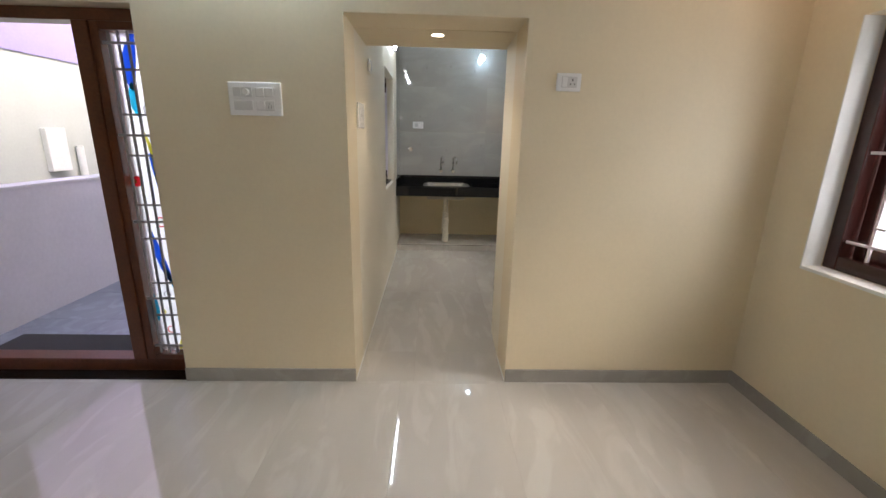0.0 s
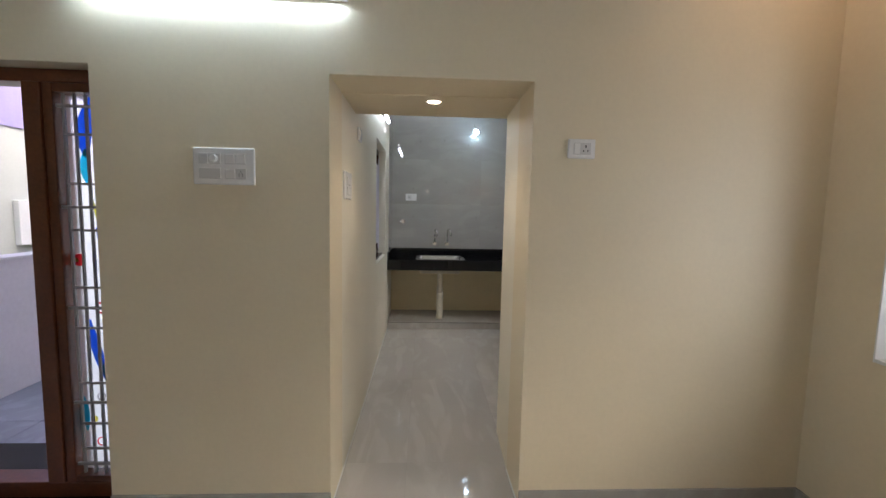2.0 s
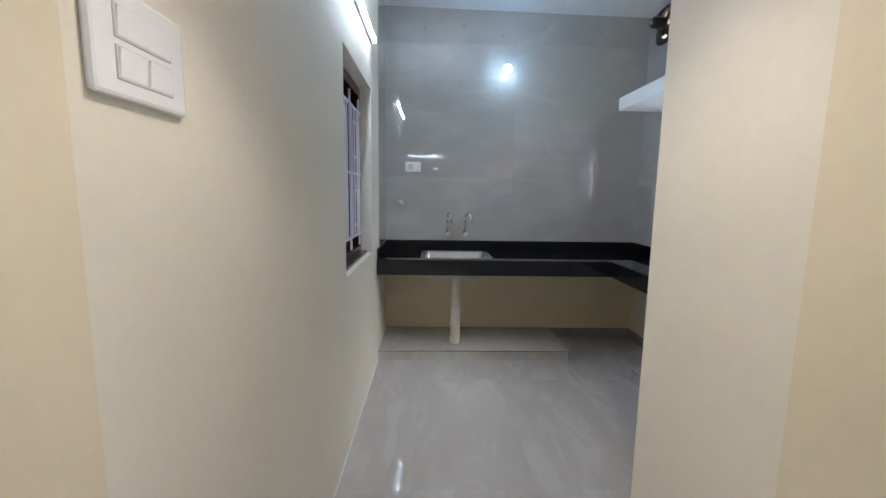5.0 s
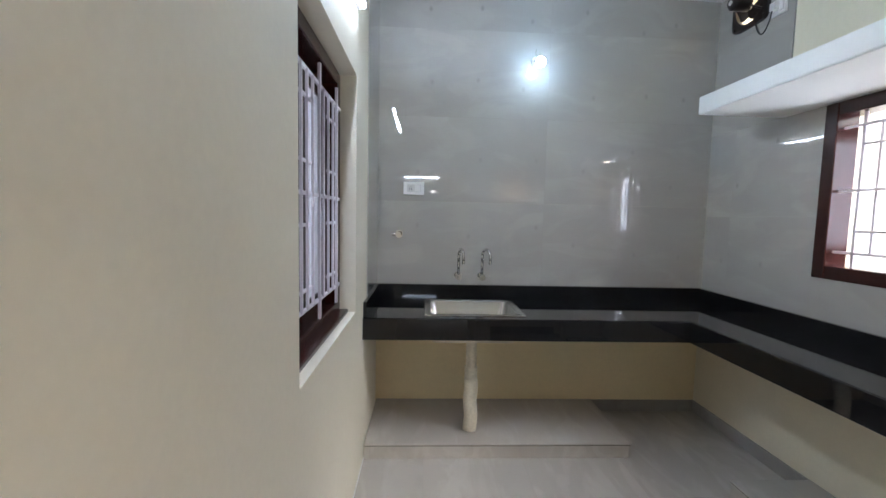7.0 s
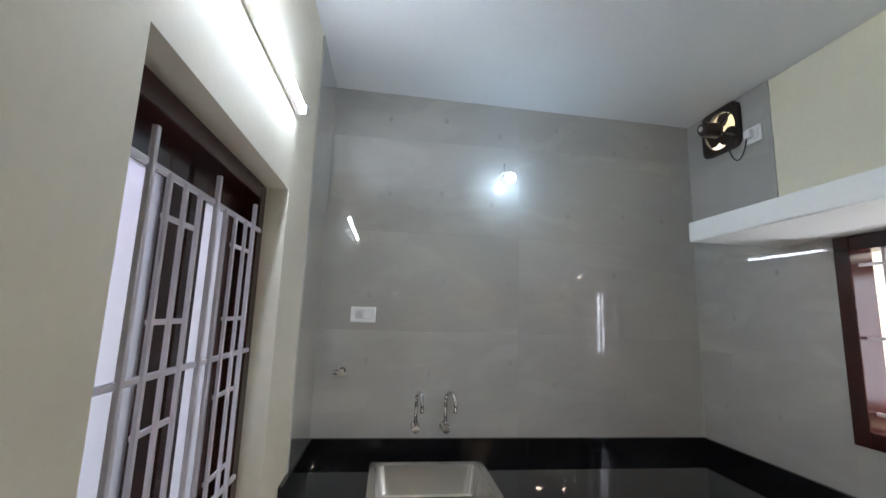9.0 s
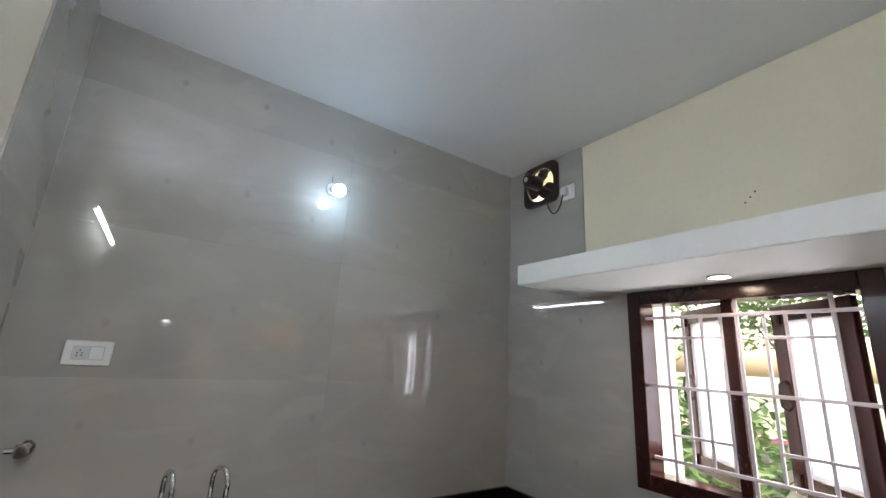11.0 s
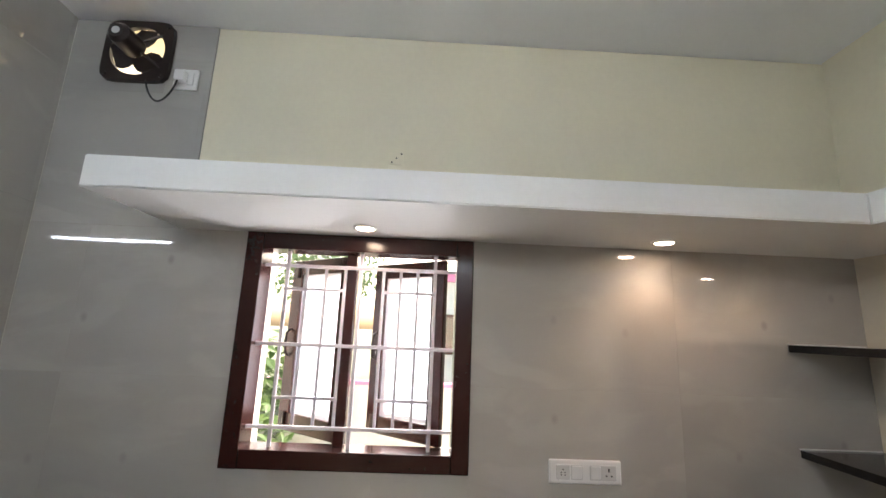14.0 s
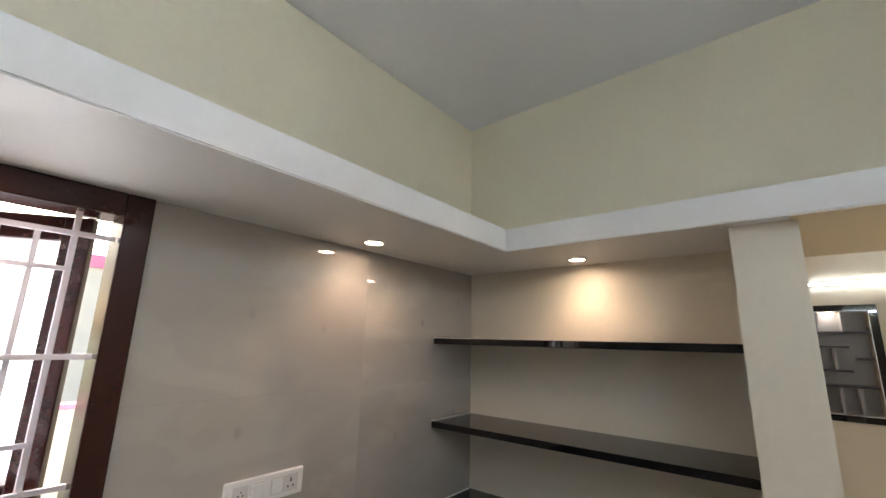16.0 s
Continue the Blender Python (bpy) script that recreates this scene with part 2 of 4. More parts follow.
# ---- building helpers ----
def box(bm, lo, hi, bevel=0.0):
    """A box between two corners, with rounded edges where asked, added to bm."""
    lo, hi = [min(a, b) for a, b in zip(lo, hi)], [max(a, b) for a, b in zip(lo, hi)]
    m = Matrix.Translation([(a + b) / 2 for a, b in zip(lo, hi)]) @ Matrix.Diagonal([*(b - a for a, b in zip(lo, hi)), 1])
    r = bmesh.ops.create_cube(bm, size=1, matrix=m)
    if bevel:
        edges = list({e for v in r["verts"] for e in v.link_edges})
        bmesh.ops.bevel(bm, geom=edges, offset=bevel, segments=2, affect="EDGES", profile=0.5)
    return bm


def rod(bm, a, b, r, r2=None, seg=16):
    a, b = Vector(a), Vector(b)
    q = (b - a).to_track_quat("Z", "Y").to_matrix().to_4x4()
    bmesh.ops.create_cone(bm, cap_ends=True, segments=seg, radius1=r, radius2=r if r2 is None else r2, depth=(b - a).length,
                          matrix=Matrix.Translation((a + b) / 2) @ q)
    return bm


def pipe(bm, pts, r, seg=12):
    """A round tube swept along points."""
    pts = [Vector(p) for p in pts]
    rings = []
    up = Vector((0.13, 0.31, 0.94))
    for i, p in enumerate(pts):
        d = (pts[min(i + 1, len(pts) - 1)] - pts[max(i - 1, 0)]).normalized()
        s = d.cross(up).normalized()
        u = s.cross(d)
        rings.append([bm.verts.new(p + r * (math.cos(a) * s + math.sin(a) * u)) for a in (2 * math.pi * k / seg for k in range(seg))])
    for a, b in zip(rings, rings[1:]):
        for k in range(seg):
            f = bm.faces.new((a[k], a[(k + 1) % seg], b[(k + 1) % seg], b[k]))
            f.smooth = True
    bm.faces.new(rings[0][::-1])
    bm.faces.new(rings[-1])
    return bm


def done(name, bm, material):
    bmesh.ops.recalc_face_normals(bm, faces=bm.faces)
    me = bpy.data.meshes.new(name)
    bm.to_mesh(me)
    bm.free()
    for m in (material if isinstance(material, (list, tuple)) else [material]):
        me.materials.append(m)
    return me


def part(name, bm, material, parent=None, label="", smooth=False):
    """Links bm as one mesh object under a thing or a part."""
    ob = new(name, done(name, bm, material))
    if smooth:
        for p in ob.data.polygons:
            p.use_smooth = True
        ob.data.set_sharp_from_angle(angle=radians(35))
    if parent:
        ob.parent = parent
    return tagged(ob, label)


def bx(lo, hi, bevel=0.0):
    return box(bmesh.new(), lo, hi, bevel)


def thing(name, label, category, group="", m=None):
    ob = new(name)
    ob.empty_display_size = 0.1
    if m is not None:
        ob.matrix_basis = m
    return tagged(ob, label, category, group)


def cells(u0, u1, v0, v1, holes):
    """The rectangle without its holes, as rectangles."""
    rects = [(u0, u1, v0, v1)]
    for a, b, c, d in holes:
        out = []
        for p, q, r, s in rects:
            if b <= p or a >= q or d <= r or c >= s:
                out.append((p, q, r, s))
                continue
            if a > p: out.append((p, a, r, s))
            if b < q: out.append((b, q, r, s))
            if c > r: out.append((max(p, a), min(q, b), r, c))
            if d < s: out.append((max(p, a), min(q, b), d, s))
        rects = out
    return rects


def slab(name, axis, w0, w1, u0, u1, v0, v1, material, holes=(), label="", category=""):
    """A wall, floor or ceiling of real thickness with openings; axis: the way it faces."""
    bm = bmesh.new()
    for a, b, c, d in cells(u0, u1, v0, v1, holes):
        lo, hi = {"x": ((w0, a, c), (w1, b, d)), "y": ((a, w0, c), (b, w1, d)), "z": ((a, c, w0), (b, d, w1))}[axis]
        box(bm, lo, hi)
    ob = part(name, bm, material)
    return tagged(ob, label, category, kind="structure")


# ---- large structure ----
NORTH, KSOUTH, KNORTH, WEST, EAST, TOP, LINTEL, HEAST, JAMB = 5.53, 5.82, 9.278, -0.60, 1.838, 3.02, 2.08, 1.795, 0.335
floor = slab("floor", "z", -0.15, -0.008, -3.85, 2.07, 0.9, 9.5, M_GROUT, [(-3.9, -0.83, 5.82, 9.6)], "beige grey polished marble tile floor", "floor")
slab("wall_north", "y", NORTH, KSOUTH, -3.85, 2.07, -0.1, TOP, M_HALL, [(-3.05, -1.64, -0.1, 2.09), (WEST, JAMB, -0.1, LINTEL)], "cream painted wall with a doorway and a passage", "wall")
slab("wall_east_hall", "x", HEAST, 2.07, 0.97, NORTH, -0.1, TOP, M_HALL, [(4.05, 5.24, 0.872, 2.06)], "cream painted hall wall with a window", "wall")
slab("wall_west_hall", "x", -3.85, -3.62, 0.97, NORTH, -0.1, TOP, M_HALL, (), "cream painted hall wall", "wall")
slab("wall_south", "y", 0.90, 1.2, -3.85, 2.07, -0.1, TOP, M_HALL, [(-0.37, 0.29, 1.0, 2.14)], "cream painted wall with a showcase niche", "wall")
slab("wall_south_back", "y", 0.78, 0.90, -3.85, 2.07, -0.1, TOP, M_HALL, (), "outer face of the hall wall", "wall")
bm = bmesh.new()
f = bm.faces.new([bm.verts.new((x, y, -0.1)) for x, y in ((JAMB, NORTH + 0.29), (0.53, NORTH + 0.29), (0.525, 6.235), (JAMB + 0.015, 6.235))])
ext = bmesh.ops.extrude_face_region(bm, geom=[f])
bmesh.ops.translate(bm, verts=[v for v in ext["geom"] if isinstance(v, bmesh.types.BMVert)], vec=(0, 0, LINTEL + 0.1))
tagged(part("wall_passage", bm, M_KIT), "off-white painted short wall beside the shelves", "wall", kind="structure")
slab("wall_west", "x", -0.83, WEST, KSOUTH, 9.5, -0.1, TOP + 0.08, M_KIT, [(7.415, 8.36, 0.965, 2.13)], "off-white painted kitchen wall with a window", "wall")
wall_back = slab("wall_back", "y", KNORTH, 9.5, WEST, 2.07, -0.1, TOP + 0.08, M_UNDER, (), "kitchen sink wall, cream below and grey tiles above", "wall")
wall_east = slab("wall_east", "x", EAST, 2.07, KSOUTH, KNORTH, -0.1, TOP, M_UPPER, [(7.46, 8.39, 1.18, 2.08), (8.84, 9.10, 2.745, 2.995)], "pale yellow kitchen wall with grey tiles and a window", "wall")
slab("wall_shelves", "y", KSOUTH, KSOUTH + 0.004, 0.53, EAST, 0.0, LINTEL, M_KIT, (), "off-white painted wall behind black shelves", "wall")
slab("wall_above_loft", "y", KSOUTH, KSOUTH + 0.004, WEST, EAST, LINTEL + 0.1, TOP + 0.08, M_UPPER, (), "pale yellow painted wall above the loft", "wall")
slab("ceiling_hall", "z", TOP, 3.17, -3.85, 2.07, 0.78, NORTH, M_CEIL, (), "white painted hall ceiling", "ceiling")
bm = bx((-0.83, NORTH, TOP), (2.07, 9.5, 3.17))
for v in bm.verts:
    v.co.z += max(0.0, EAST - v.co.x) * 0.021 if v.co.z < 3.1 else 0.02
tagged(part("ceiling_kitchen", bm, M_CEIL), "white painted kitchen ceiling", "ceiling", kind="structure")

# loft slab round two sides of the kitchen
bm = bmesh.new()
outline = [(WEST, KSOUTH), (EAST, KSOUTH), (EAST, 8.667), (1.318, 8.667), (1.318, 6.30), (WEST, 6.30)]
f = bm.faces.new([bm.verts.new((x, y, LINTEL)) for x, y in outline])
ext = bmesh.ops.extrude_face_region(bm, geom=[f])
bmesh.ops.translate(bm, verts=[v for v in ext["geom"] if isinstance(v, bmesh.types.BMVert)], vec=(0, 0, 0.1))
bmesh.ops.bevel(bm, geom=[e for e in bm.edges], offset=0.004, segments=2, affect="EDGES")
tagged(part("loft_slab", bm, M_LOFT), "white painted concrete loft slab along two walls", "loft", kind="structure")


slab("passage_soffit", "z", LINTEL - 0.003, LINTEL, WEST, 0.37, KSOUTH, 6.295, M_HALL, (), "cream painted underside over the passage", "ceiling")


def skirting(name, lo, hi, material=None, label="grey marble tile skirting along the wall"):
    bm = bx(lo, hi, 0.002)
    ob = part(name, bm, material or M_SKIRT)
    tagged(ob, label, "skirting", kind="structure")


skirting("baseboard", (-1.64, NORTH - 0.012, 0), (WEST, NORTH, 0.085))
skirting("baseboard", (JAMB, NORTH - 0.012, 0), (HEAST - 0.012, NORTH, 0.085))
skirting("baseboard", (HEAST - 0.012, 1.2, 0), (HEAST, NORTH, 0.085))
skirting("baseboard", (-3.62, 1.2, 0), (HEAST - 0.012, 1.212, 0.085))
skirting("baseboard", (WEST, NORTH, 0), (WEST + 0.004, 8.66, 0.012), M_LOFT, "thin white sealed joint along the wall")
skirting("baseboard", (JAMB - 0.004, NORTH, 0), (JAMB, KSOUTH, 0.012), M_LOFT, "thin white sealed joint along the wall")
skirting("baseboard", (1.03, KNORTH - 0.01, 0), (EAST - 0.01, KNORTH, 0.09))
skirting("baseboard", (EAST - 0.01, 8.3, 0), (EAST, KNORTH, 0.09))
skirting("baseboard", (0.53, KSOUTH + 0.004, 0), (1.4, KSOUTH + 0.014, 0.09))


# ---- windows ----
def grille(parent, F, P, z, shorts, u0, w, x, spans):
    """Flat bars: full and short uprights, cross bars."""
    zb, zm, zt = z
    for f in F:
        part("grille_upright", bx((x - 0.006, u0 + f * w - 0.007, zb - 0.075), (x + 0.006, u0 + f * w + 0.007, zt + 0.075), 0.002), M_GRILLE, parent)
    for f in P:
        part("grille_upright", bx((x - 0.005, u0 + f * w - 0.006, zb), (x + 0.005, u0 + f * w + 0.006, zt), 0.002), M_GRILLE, parent)
    for h in (zb, zm, zt):
        part("grille_crossbar", bx((x - 0.012, u0 + 0.002, h - 0.007), (x - 0.001, u0 + w - 0.002, h + 0.007), 0.002), M_GRILLE, parent)
    for a, b in spans:
        for h in shorts:
            part("grille_crossbar", bx((x - 0.011, u0 + a * w, h - 0.006), (x - 0.002, u0 + b * w, h + 0.006), 0.002), M_GRILLE, parent)


def sash(parent, hinge, width, z0, z1, angle, sign, stile=0.055):
    """A wooden casement with frosted glass; hinge (x, y), the way it reaches along y, opened outwards."""
    m = pose(hinge[0], hinge[1], 0, 0, 0, angle)
    me = bmesh.new()
    t, d = stile, 0.028
    box(me, (0, 0, z0), (d, sign * t, z1), 0.003)
    box(me, (0, sign * (width - t), z0), (d, sign * width, z1), 0.003)
    box(me, (0.001, sign * t, z1 - t), (d - 0.001, sign * (width - t), z1), 0.003)
    box(me, (0.001, sign * t, z0), (d - 0.001, sign * (width - t), z0 + 0.075), 0.003)
    ob = part("casement", me, M_WOOD, parent)
    ob.matrix_basis = m
    p = part("pane", bx((0.011, sign * t, z0 + 0.075), (0.016, sign * (width - t), z1 - t)), M_FROST, ob, "frosted patterned glass")
    p.visible_shadow = False
    zc = (z0 + z1) / 2
    part("handle", pipe(bmesh.new(), [(-0.001, sign * (width - 0.03), zc - 0.06), (-0.022, sign * (width - 0.03), zc - 0.045), (-0.026, sign * (width - 0.03), zc),
         (-0.022, sign * (width - 0.03), zc + 0.045), (-0.001, sign * (width - 0.03), zc + 0.06)], 0.006, 8), M_FAN, ob, "dark metal pull handle")
    for h in (z0 + 0.05, z1 - 0.05):
        part("bolt", bx((-0.01, sign * (width - 0.05), h - 0.03), (0.0, sign * (width - 0.028), h + 0.03), 0.003), M_FAN, ob, "dark metal bolt")
    return ob


def window_frame(w, x0, x1, y0, y1, z0, z1, t, mull=True):
    part("jamb", bx((x0, y0, z0), (x1, y0 + t, z1), 0.004), M_WOOD, w)
    part("jamb", bx((x0, y1 - t, z0), (x1, y1, z1), 0.004), M_WOOD, w)
    part("head", bx((x0 + 0.001, y0 + t, z1 - t), (x1, y1 - t, z1), 0.004), M_WOOD, w)
    part("sill", bx((x0 + 0.001, y0 + t, z0), (x1, y1 - t, z0 + t), 0.004), M_WOOD, w)
    if mull:
        c = (y0 + y1) / 2
        part("mullion", bx((x1 - 0.05, c - 0.03, z0 + t), (x1, c + 0.03, z1 - t), 0.003), M_WOOD, w)


F3, P6 = (0.12, 0.5, 0.89), (0.22, 0.32, 0.42, 0.62, 0.71, 0.80)
FL, PL = (0.11, 0.50, 0.88), (0.20, 0.29, 0.38, 0.58, 0.68, 0.79)
w1 = thing("window_1", "dark red-brown wooden window with white grille, both casements open outwards", "window")
tagged(w1, kind="structure")
window_frame(w1, EAST - 0.018, EAST + 0.10, 7.46, 8.39, 1.18, 2.08, 0.068, False)
grille(w1, [1 - f for f in F3], [1 - f for f in P6], (1.321, 1.633, 1.95), (1.43, 1.855), 7.528, 0.794, EAST + 0.03, ((0.11, 0.38), (0.58, 0.88)))
for hinge in HINGES:
    sash(w1, hinge, 0.40, 1.25, 2.01, -SASH, 1, 0.068)
part("mullion", bx((EAST + 0.05, 7.947, 1.248), (EAST + 0.10, 7.992, 2.012), 0.003), M_WOOD, w1)

w2 = thing("window_2", "dark brown wooden window with pale grille and closed casements in the side wall", "window")
tagged(w2, kind="structure")
window_frame(w2, -0.68, -0.78, 7.415, 8.36, 0.965, 2.13, 0.06)
part("sill_board", bx((-0.68, 7.415, 0.965), (-0.635, 8.345, 0.985), 0.004), M_WOOD, w2)
grille(w2, FL, PL, (1.12, 1.53, 1.95), (1.19, 1.42, 1.64, 1.86), 7.50, 0.80, -0.665, ((0.20, 0.38), (0.68, 0.88)))
sash(w2, (-0.765, 7.50), 0.385, 1.02, 2.07, 0, 1, 0.09)
sash(w2, (-0.765, 8.30), 0.385, 1.02, 2.07, 0, -1, 0.09)

w3 = thing("window_3", "dark brown wooden window with white grille in a white reveal", "window")
tagged(w3, kind="structure")
window_frame(w3, HEAST + 0.10, HEAST + 0.20, 4.06, 5.23, 0.882, 2.05, 0.07)
grille(w3, F3, P6, (1.03, 1.46, 1.90), (1.12, 1.8), 4.13, 1.03, HEAST + 0.13, ((0.12, 0.42), (0.62, 0.89)))
sash(w3, (HEAST + 0.165, 4.14), 0.48, 0.95, 1.98, 0, 1)
sash(w3, (HEAST + 0.165, 5.15), 0.48, 0.95, 1.98, 0, -1)
for lo, hi in (((HEAST - 0.006, 5.232, 0.865), (HEAST + 0.1, 5.24, 2.06)), ((HEAST - 0.006, 4.05, 0.865), (HEAST + 0.1, 5.232, 0.882))):
    part("reveal", bx(lo, hi, 0.002), M_LOFT, w3, "white painted reveal")

# ---- front door frame with side light ----
d1 = thing("door_1", "brown teak front door frame with a stained glass side light, doorway open", "door frame")
tagged(d1, kind="structure")
DY0, DY1 = 5.63, 5.74
part("threshold", bx((-3.05, NORTH - 0.0, -0.006), (-1.64, KSOUTH, 0.004), 0.001), M_GRANITE, d1, "black granite threshold")
part("head", bx((-3.05, DY0, 2.03), (-1.64, DY1, 2.09), 0.004), M_DOOR, d1)
part("bottom_rail", bx((-3.05, DY0, 0.004), (-1.64, DY1, 0.085), 0.004), M_DOOR, d1)
part("post", bx((-2.01, DY0 - 0.012, 0.085), (-1.93, DY1, 2.03), 0.005), M_DOOR, d1)
part("post", bx((-1.93, DY0, 0.085), (-1.885, DY1, 2.03), 0.004), M_DOOR, d1)
part("post", bx((-1.668, DY0, 0.085), (-1.64, DY1, 2.03), 0.004), M_DOOR, d1)
part("post", bx((-3.05, DY0, 0.085), (-2.95, DY1, 2.03), 0.004), M_DOOR, d1)
part("head", bx((-1.885, DY0 + 0.002, 1.99), (-1.668, DY1, 2.03), 0.003), M_DOOR, d1)
part("bottom_rail", bx((-1.885, DY0 + 0.002, 0.085), (-1.668, DY1, 0.115), 0.003), M_DOOR, d1)
sl = part("pane", bx((-1.885, 5.70, 0.115), (-1.668, 5.705, 1.99)), M_FROST_DOOR, d1, "frosted glass with painted waves")
sl.visible_shadow = False


def wave(x0, z0, x1, z1, sway, width, material):
    bm = bmesh.new()
    n = 14
    rows = []
    for i in range(n + 1):
        t = i / n
        w = width * math.sin(math.pi * min(0.97, max(0.05, t))) ** 0.6 / 2
        x, z = x0 + (x1 - x0) * t + sway * math.sin(math.pi * t), z0 + (z1 - z0) * t
        rows.append([bm.verts.new((x + s * w, y, z)) for y in (5.6955, 5.6985) for s in (-1, 1)])
    for a, b in zip(rows, rows[1:]):
        for i, j in ((0, 1), (1, 3), (3, 2), (2, 0)):
            bm.faces.new((a[i], a[j], b[j], b[i]))
    bm.faces.new((rows[0][0], rows[0][2], rows[0][3], rows[0][1]))
    bm.faces.new((rows[-1][0], rows[-1][1], rows[-1][3], rows[-1][2]))
    part("painted_wave", bm, material, sl)


def disc(x, z, r, material, inner=0.0):
    bm = bmesh.new()
    if inner:
        pts = [(x + (r + inner) / 2 * math.cos(a), 5.697, z + (r + inner) / 2 * math.sin(a)) for a in (2 * math.pi * k / 24 for k in range(25))]
        pipe(bm, pts, (r - inner) / 2, 6)
    else:
        rod(bm, (x, 5.6955, z), (x, 5.6985, z), r, seg=24)
    part("painted_disc", bm, material, sl)


wave(-1.76, 1.985, -1.80, 1.70, -0.02, 0.075, M_BLUE)
wave(-1.80, 1.74, -1.79, 1.56, -0.012, 0.045, M_CYAN)
wave(-1.785, 1.50, -1.75, 1.20, 0.02, 0.022, M_YELLOW)
wave(-1.765, 1.36, -1.72, 1.02, 0.02, 0.055, M_BLUE)
wave(-1.83, 0.90, -1.74, 0.55, -0.01, 0.05, M_BLUE)
wave(-1.80, 0.72, -1.70, 0.46, 0.0, 0.03, M_CYAN)
wave(-1.878, 0.50, -1.868, 0.32, 0.004, 0.03, M_CYAN)
wave(-1.69, 0.38, -1.73, 0.12, 0.012, 0.055, M_CYAN)
wave(-1.72, 0.22, -1.76, 0.118, 0.0, 0.04, M_YELLOW)
disc(-1.725, 1.86, 0.018, M_RED)
disc(-1.86, 1.20, 0.03, M_RED)
disc(-1.873, 1.20, 0.012, M_YELLOW)
disc(-1.76, 0.96, 0.032, M_RED, 0.024)
disc(-1.705, 0.68, 0.03, M_YELLOW, 0.018)
disc(-1.79, 0.50, 0.022, M_GRILLE, 0.016)
disc(-1.80, 0.26, 0.024, M_RED, 0.018)
disc(-1.83, 0.38, 0.016, M_YELLOW)
disc(-1.72, 1.60, 0.04, M_GRILLE, 0.034)
disc(-1.72, 1.80, 0.014, M_RED)
for fx in (-1.86, -1.81, -1.76, -1.71):
    part("grille_upright", bx((fx - 0.006, 5.655, 0.115), (fx + 0.006, 5.667, 1.99), 0.002), M_GRILLE_BACKLIT, d1)
for fz in (1.93, 1.46, 0.97, 0.49, 0.17):
    part("grille_crossbar", bx((-1.90, 5.645, fz - 0.007), (-1.668, 5.656, fz + 0.007), 0.002), M_GRILLE_BACKLIT, d1)
for fz in (1.80, 1.57, 1.35, 1.07, 0.87, 0.59, 0.38, 0.25):
    part("grille_crossbar", bx((-1.86, 5.646, fz - 0.006), (-1.70, 5.656, fz + 0.006), 0.002), M_GRILLE_BACKLIT, d1)

# ---- kitchen counter, plinths, sink ----
CF, CR, CEND = 8.604, 1.327, COUNTER_END
wt = thing("worktop", "black polished granite L-shaped worktop with upstand", "worktop")
bm = bmesh.new()
for a, b, c, d in cells(WEST + 0.001, 1.828, CF, KNORTH - 0.001, [(-0.22, 0.33, 8.70, 9.11)]):
    box(bm, (a, c, 0.838), (b, d, 0.874))
bmesh.ops.remove_doubles(bm, verts=bm.verts, dist=0.0005)
part("top", bm, M_GRANITE, wt)
part("side_top", bx((CR, CEND, 0.838), (1.828, CF, 0.874)), M_GRANITE, wt)
part("front_apron", bx((WEST + 0.001, CF - 0.012, 0.748), (CR - 0.012, CF + 0.02, 0.872), 0.003), M_GRANITE, wt)
part("front_apron", bx((CR - 0.012, CEND, 0.748), (CR + 0.02, CF + 0.02, 0.8725), 0.003), M_GRANITE, wt)
part("upstand", bx((WEST + 0.02, KNORTH - 0.026, 0.874), (EAST - 0.012, KNORTH - 0.001, 0.962), 0.002), M_GRANITE, wt)
part("upstand", bx((WEST + 0.001, CF + 0.01, 0.874), (WEST + 0.02, KNORTH - 0.001, 0.962), 0.002), M_GRANITE, wt)
part("upstand", bx((EAST - 0.034, CEND, 0.874), (EAST - 0.012, KNORTH - 0.026, 0.962), 0.002), M_GRANITE, wt)
part("end_support", bx((CR + 0.03, CEND + 0.01, 0.0), (1.82, CEND + 0.09, 0.838), 0.003), M_KIT, wt, "painted masonry support")

for nm, lo, hi in (("sink_plinth", (WEST + 0.005, 8.658, 0), (1.025, KNORTH - 0.001, 0.094)), ("side_plinth", (1.40, CEND, 0), (EAST - 0.001, 8.30, 0.094))):
    p = thing(nm, "low plinth clad in grey beige marble tile under the worktop", "plinth")
    x0, y0, z0 = lo
    x1, y1, z1 = hi
    part("riser", bx((x0, y0, 0), (x1, y1, z1 - 0.012), 0.001), M_FLOOR, p)
    part("tread", bx((x0 - (0.006 if nm == "side_plinth" else 0), y0 - 0.006, z1 - 0.010), (x1 + (0.006 if nm == "sink_plinth" else 0), y1, z1), 0.002), M_FLOOR, p)
    part("joint", bx((x0 - (0.004 if nm == "side_plinth" else 0), y0 - 0.004, z1 - 0.0135), (x1 + (0.004 if nm == "sink_plinth" else 0), y1, z1 - 0.0098)), M_HOLE, p)

sk = thing("sink", "stainless steel single bowl sink set into black granite", "sink")
bm = bmesh.new()


def ring(x0, x1, y0, y1, z, r, n=6):
    out = []
    for cx, cy, a0 in ((x1 - r, y1 - r, 0), (x0 + r, y1 - r, 90), (x0 + r, y0 + r, 180), (x1 - r, y0 + r, 270)):
        for k in range(n + 1):
            a = radians(a0 + 90 * k / n)
            out.append(bm.verts.new((cx + r * math.cos(a), cy + r * math.sin(a), z)))
    return out


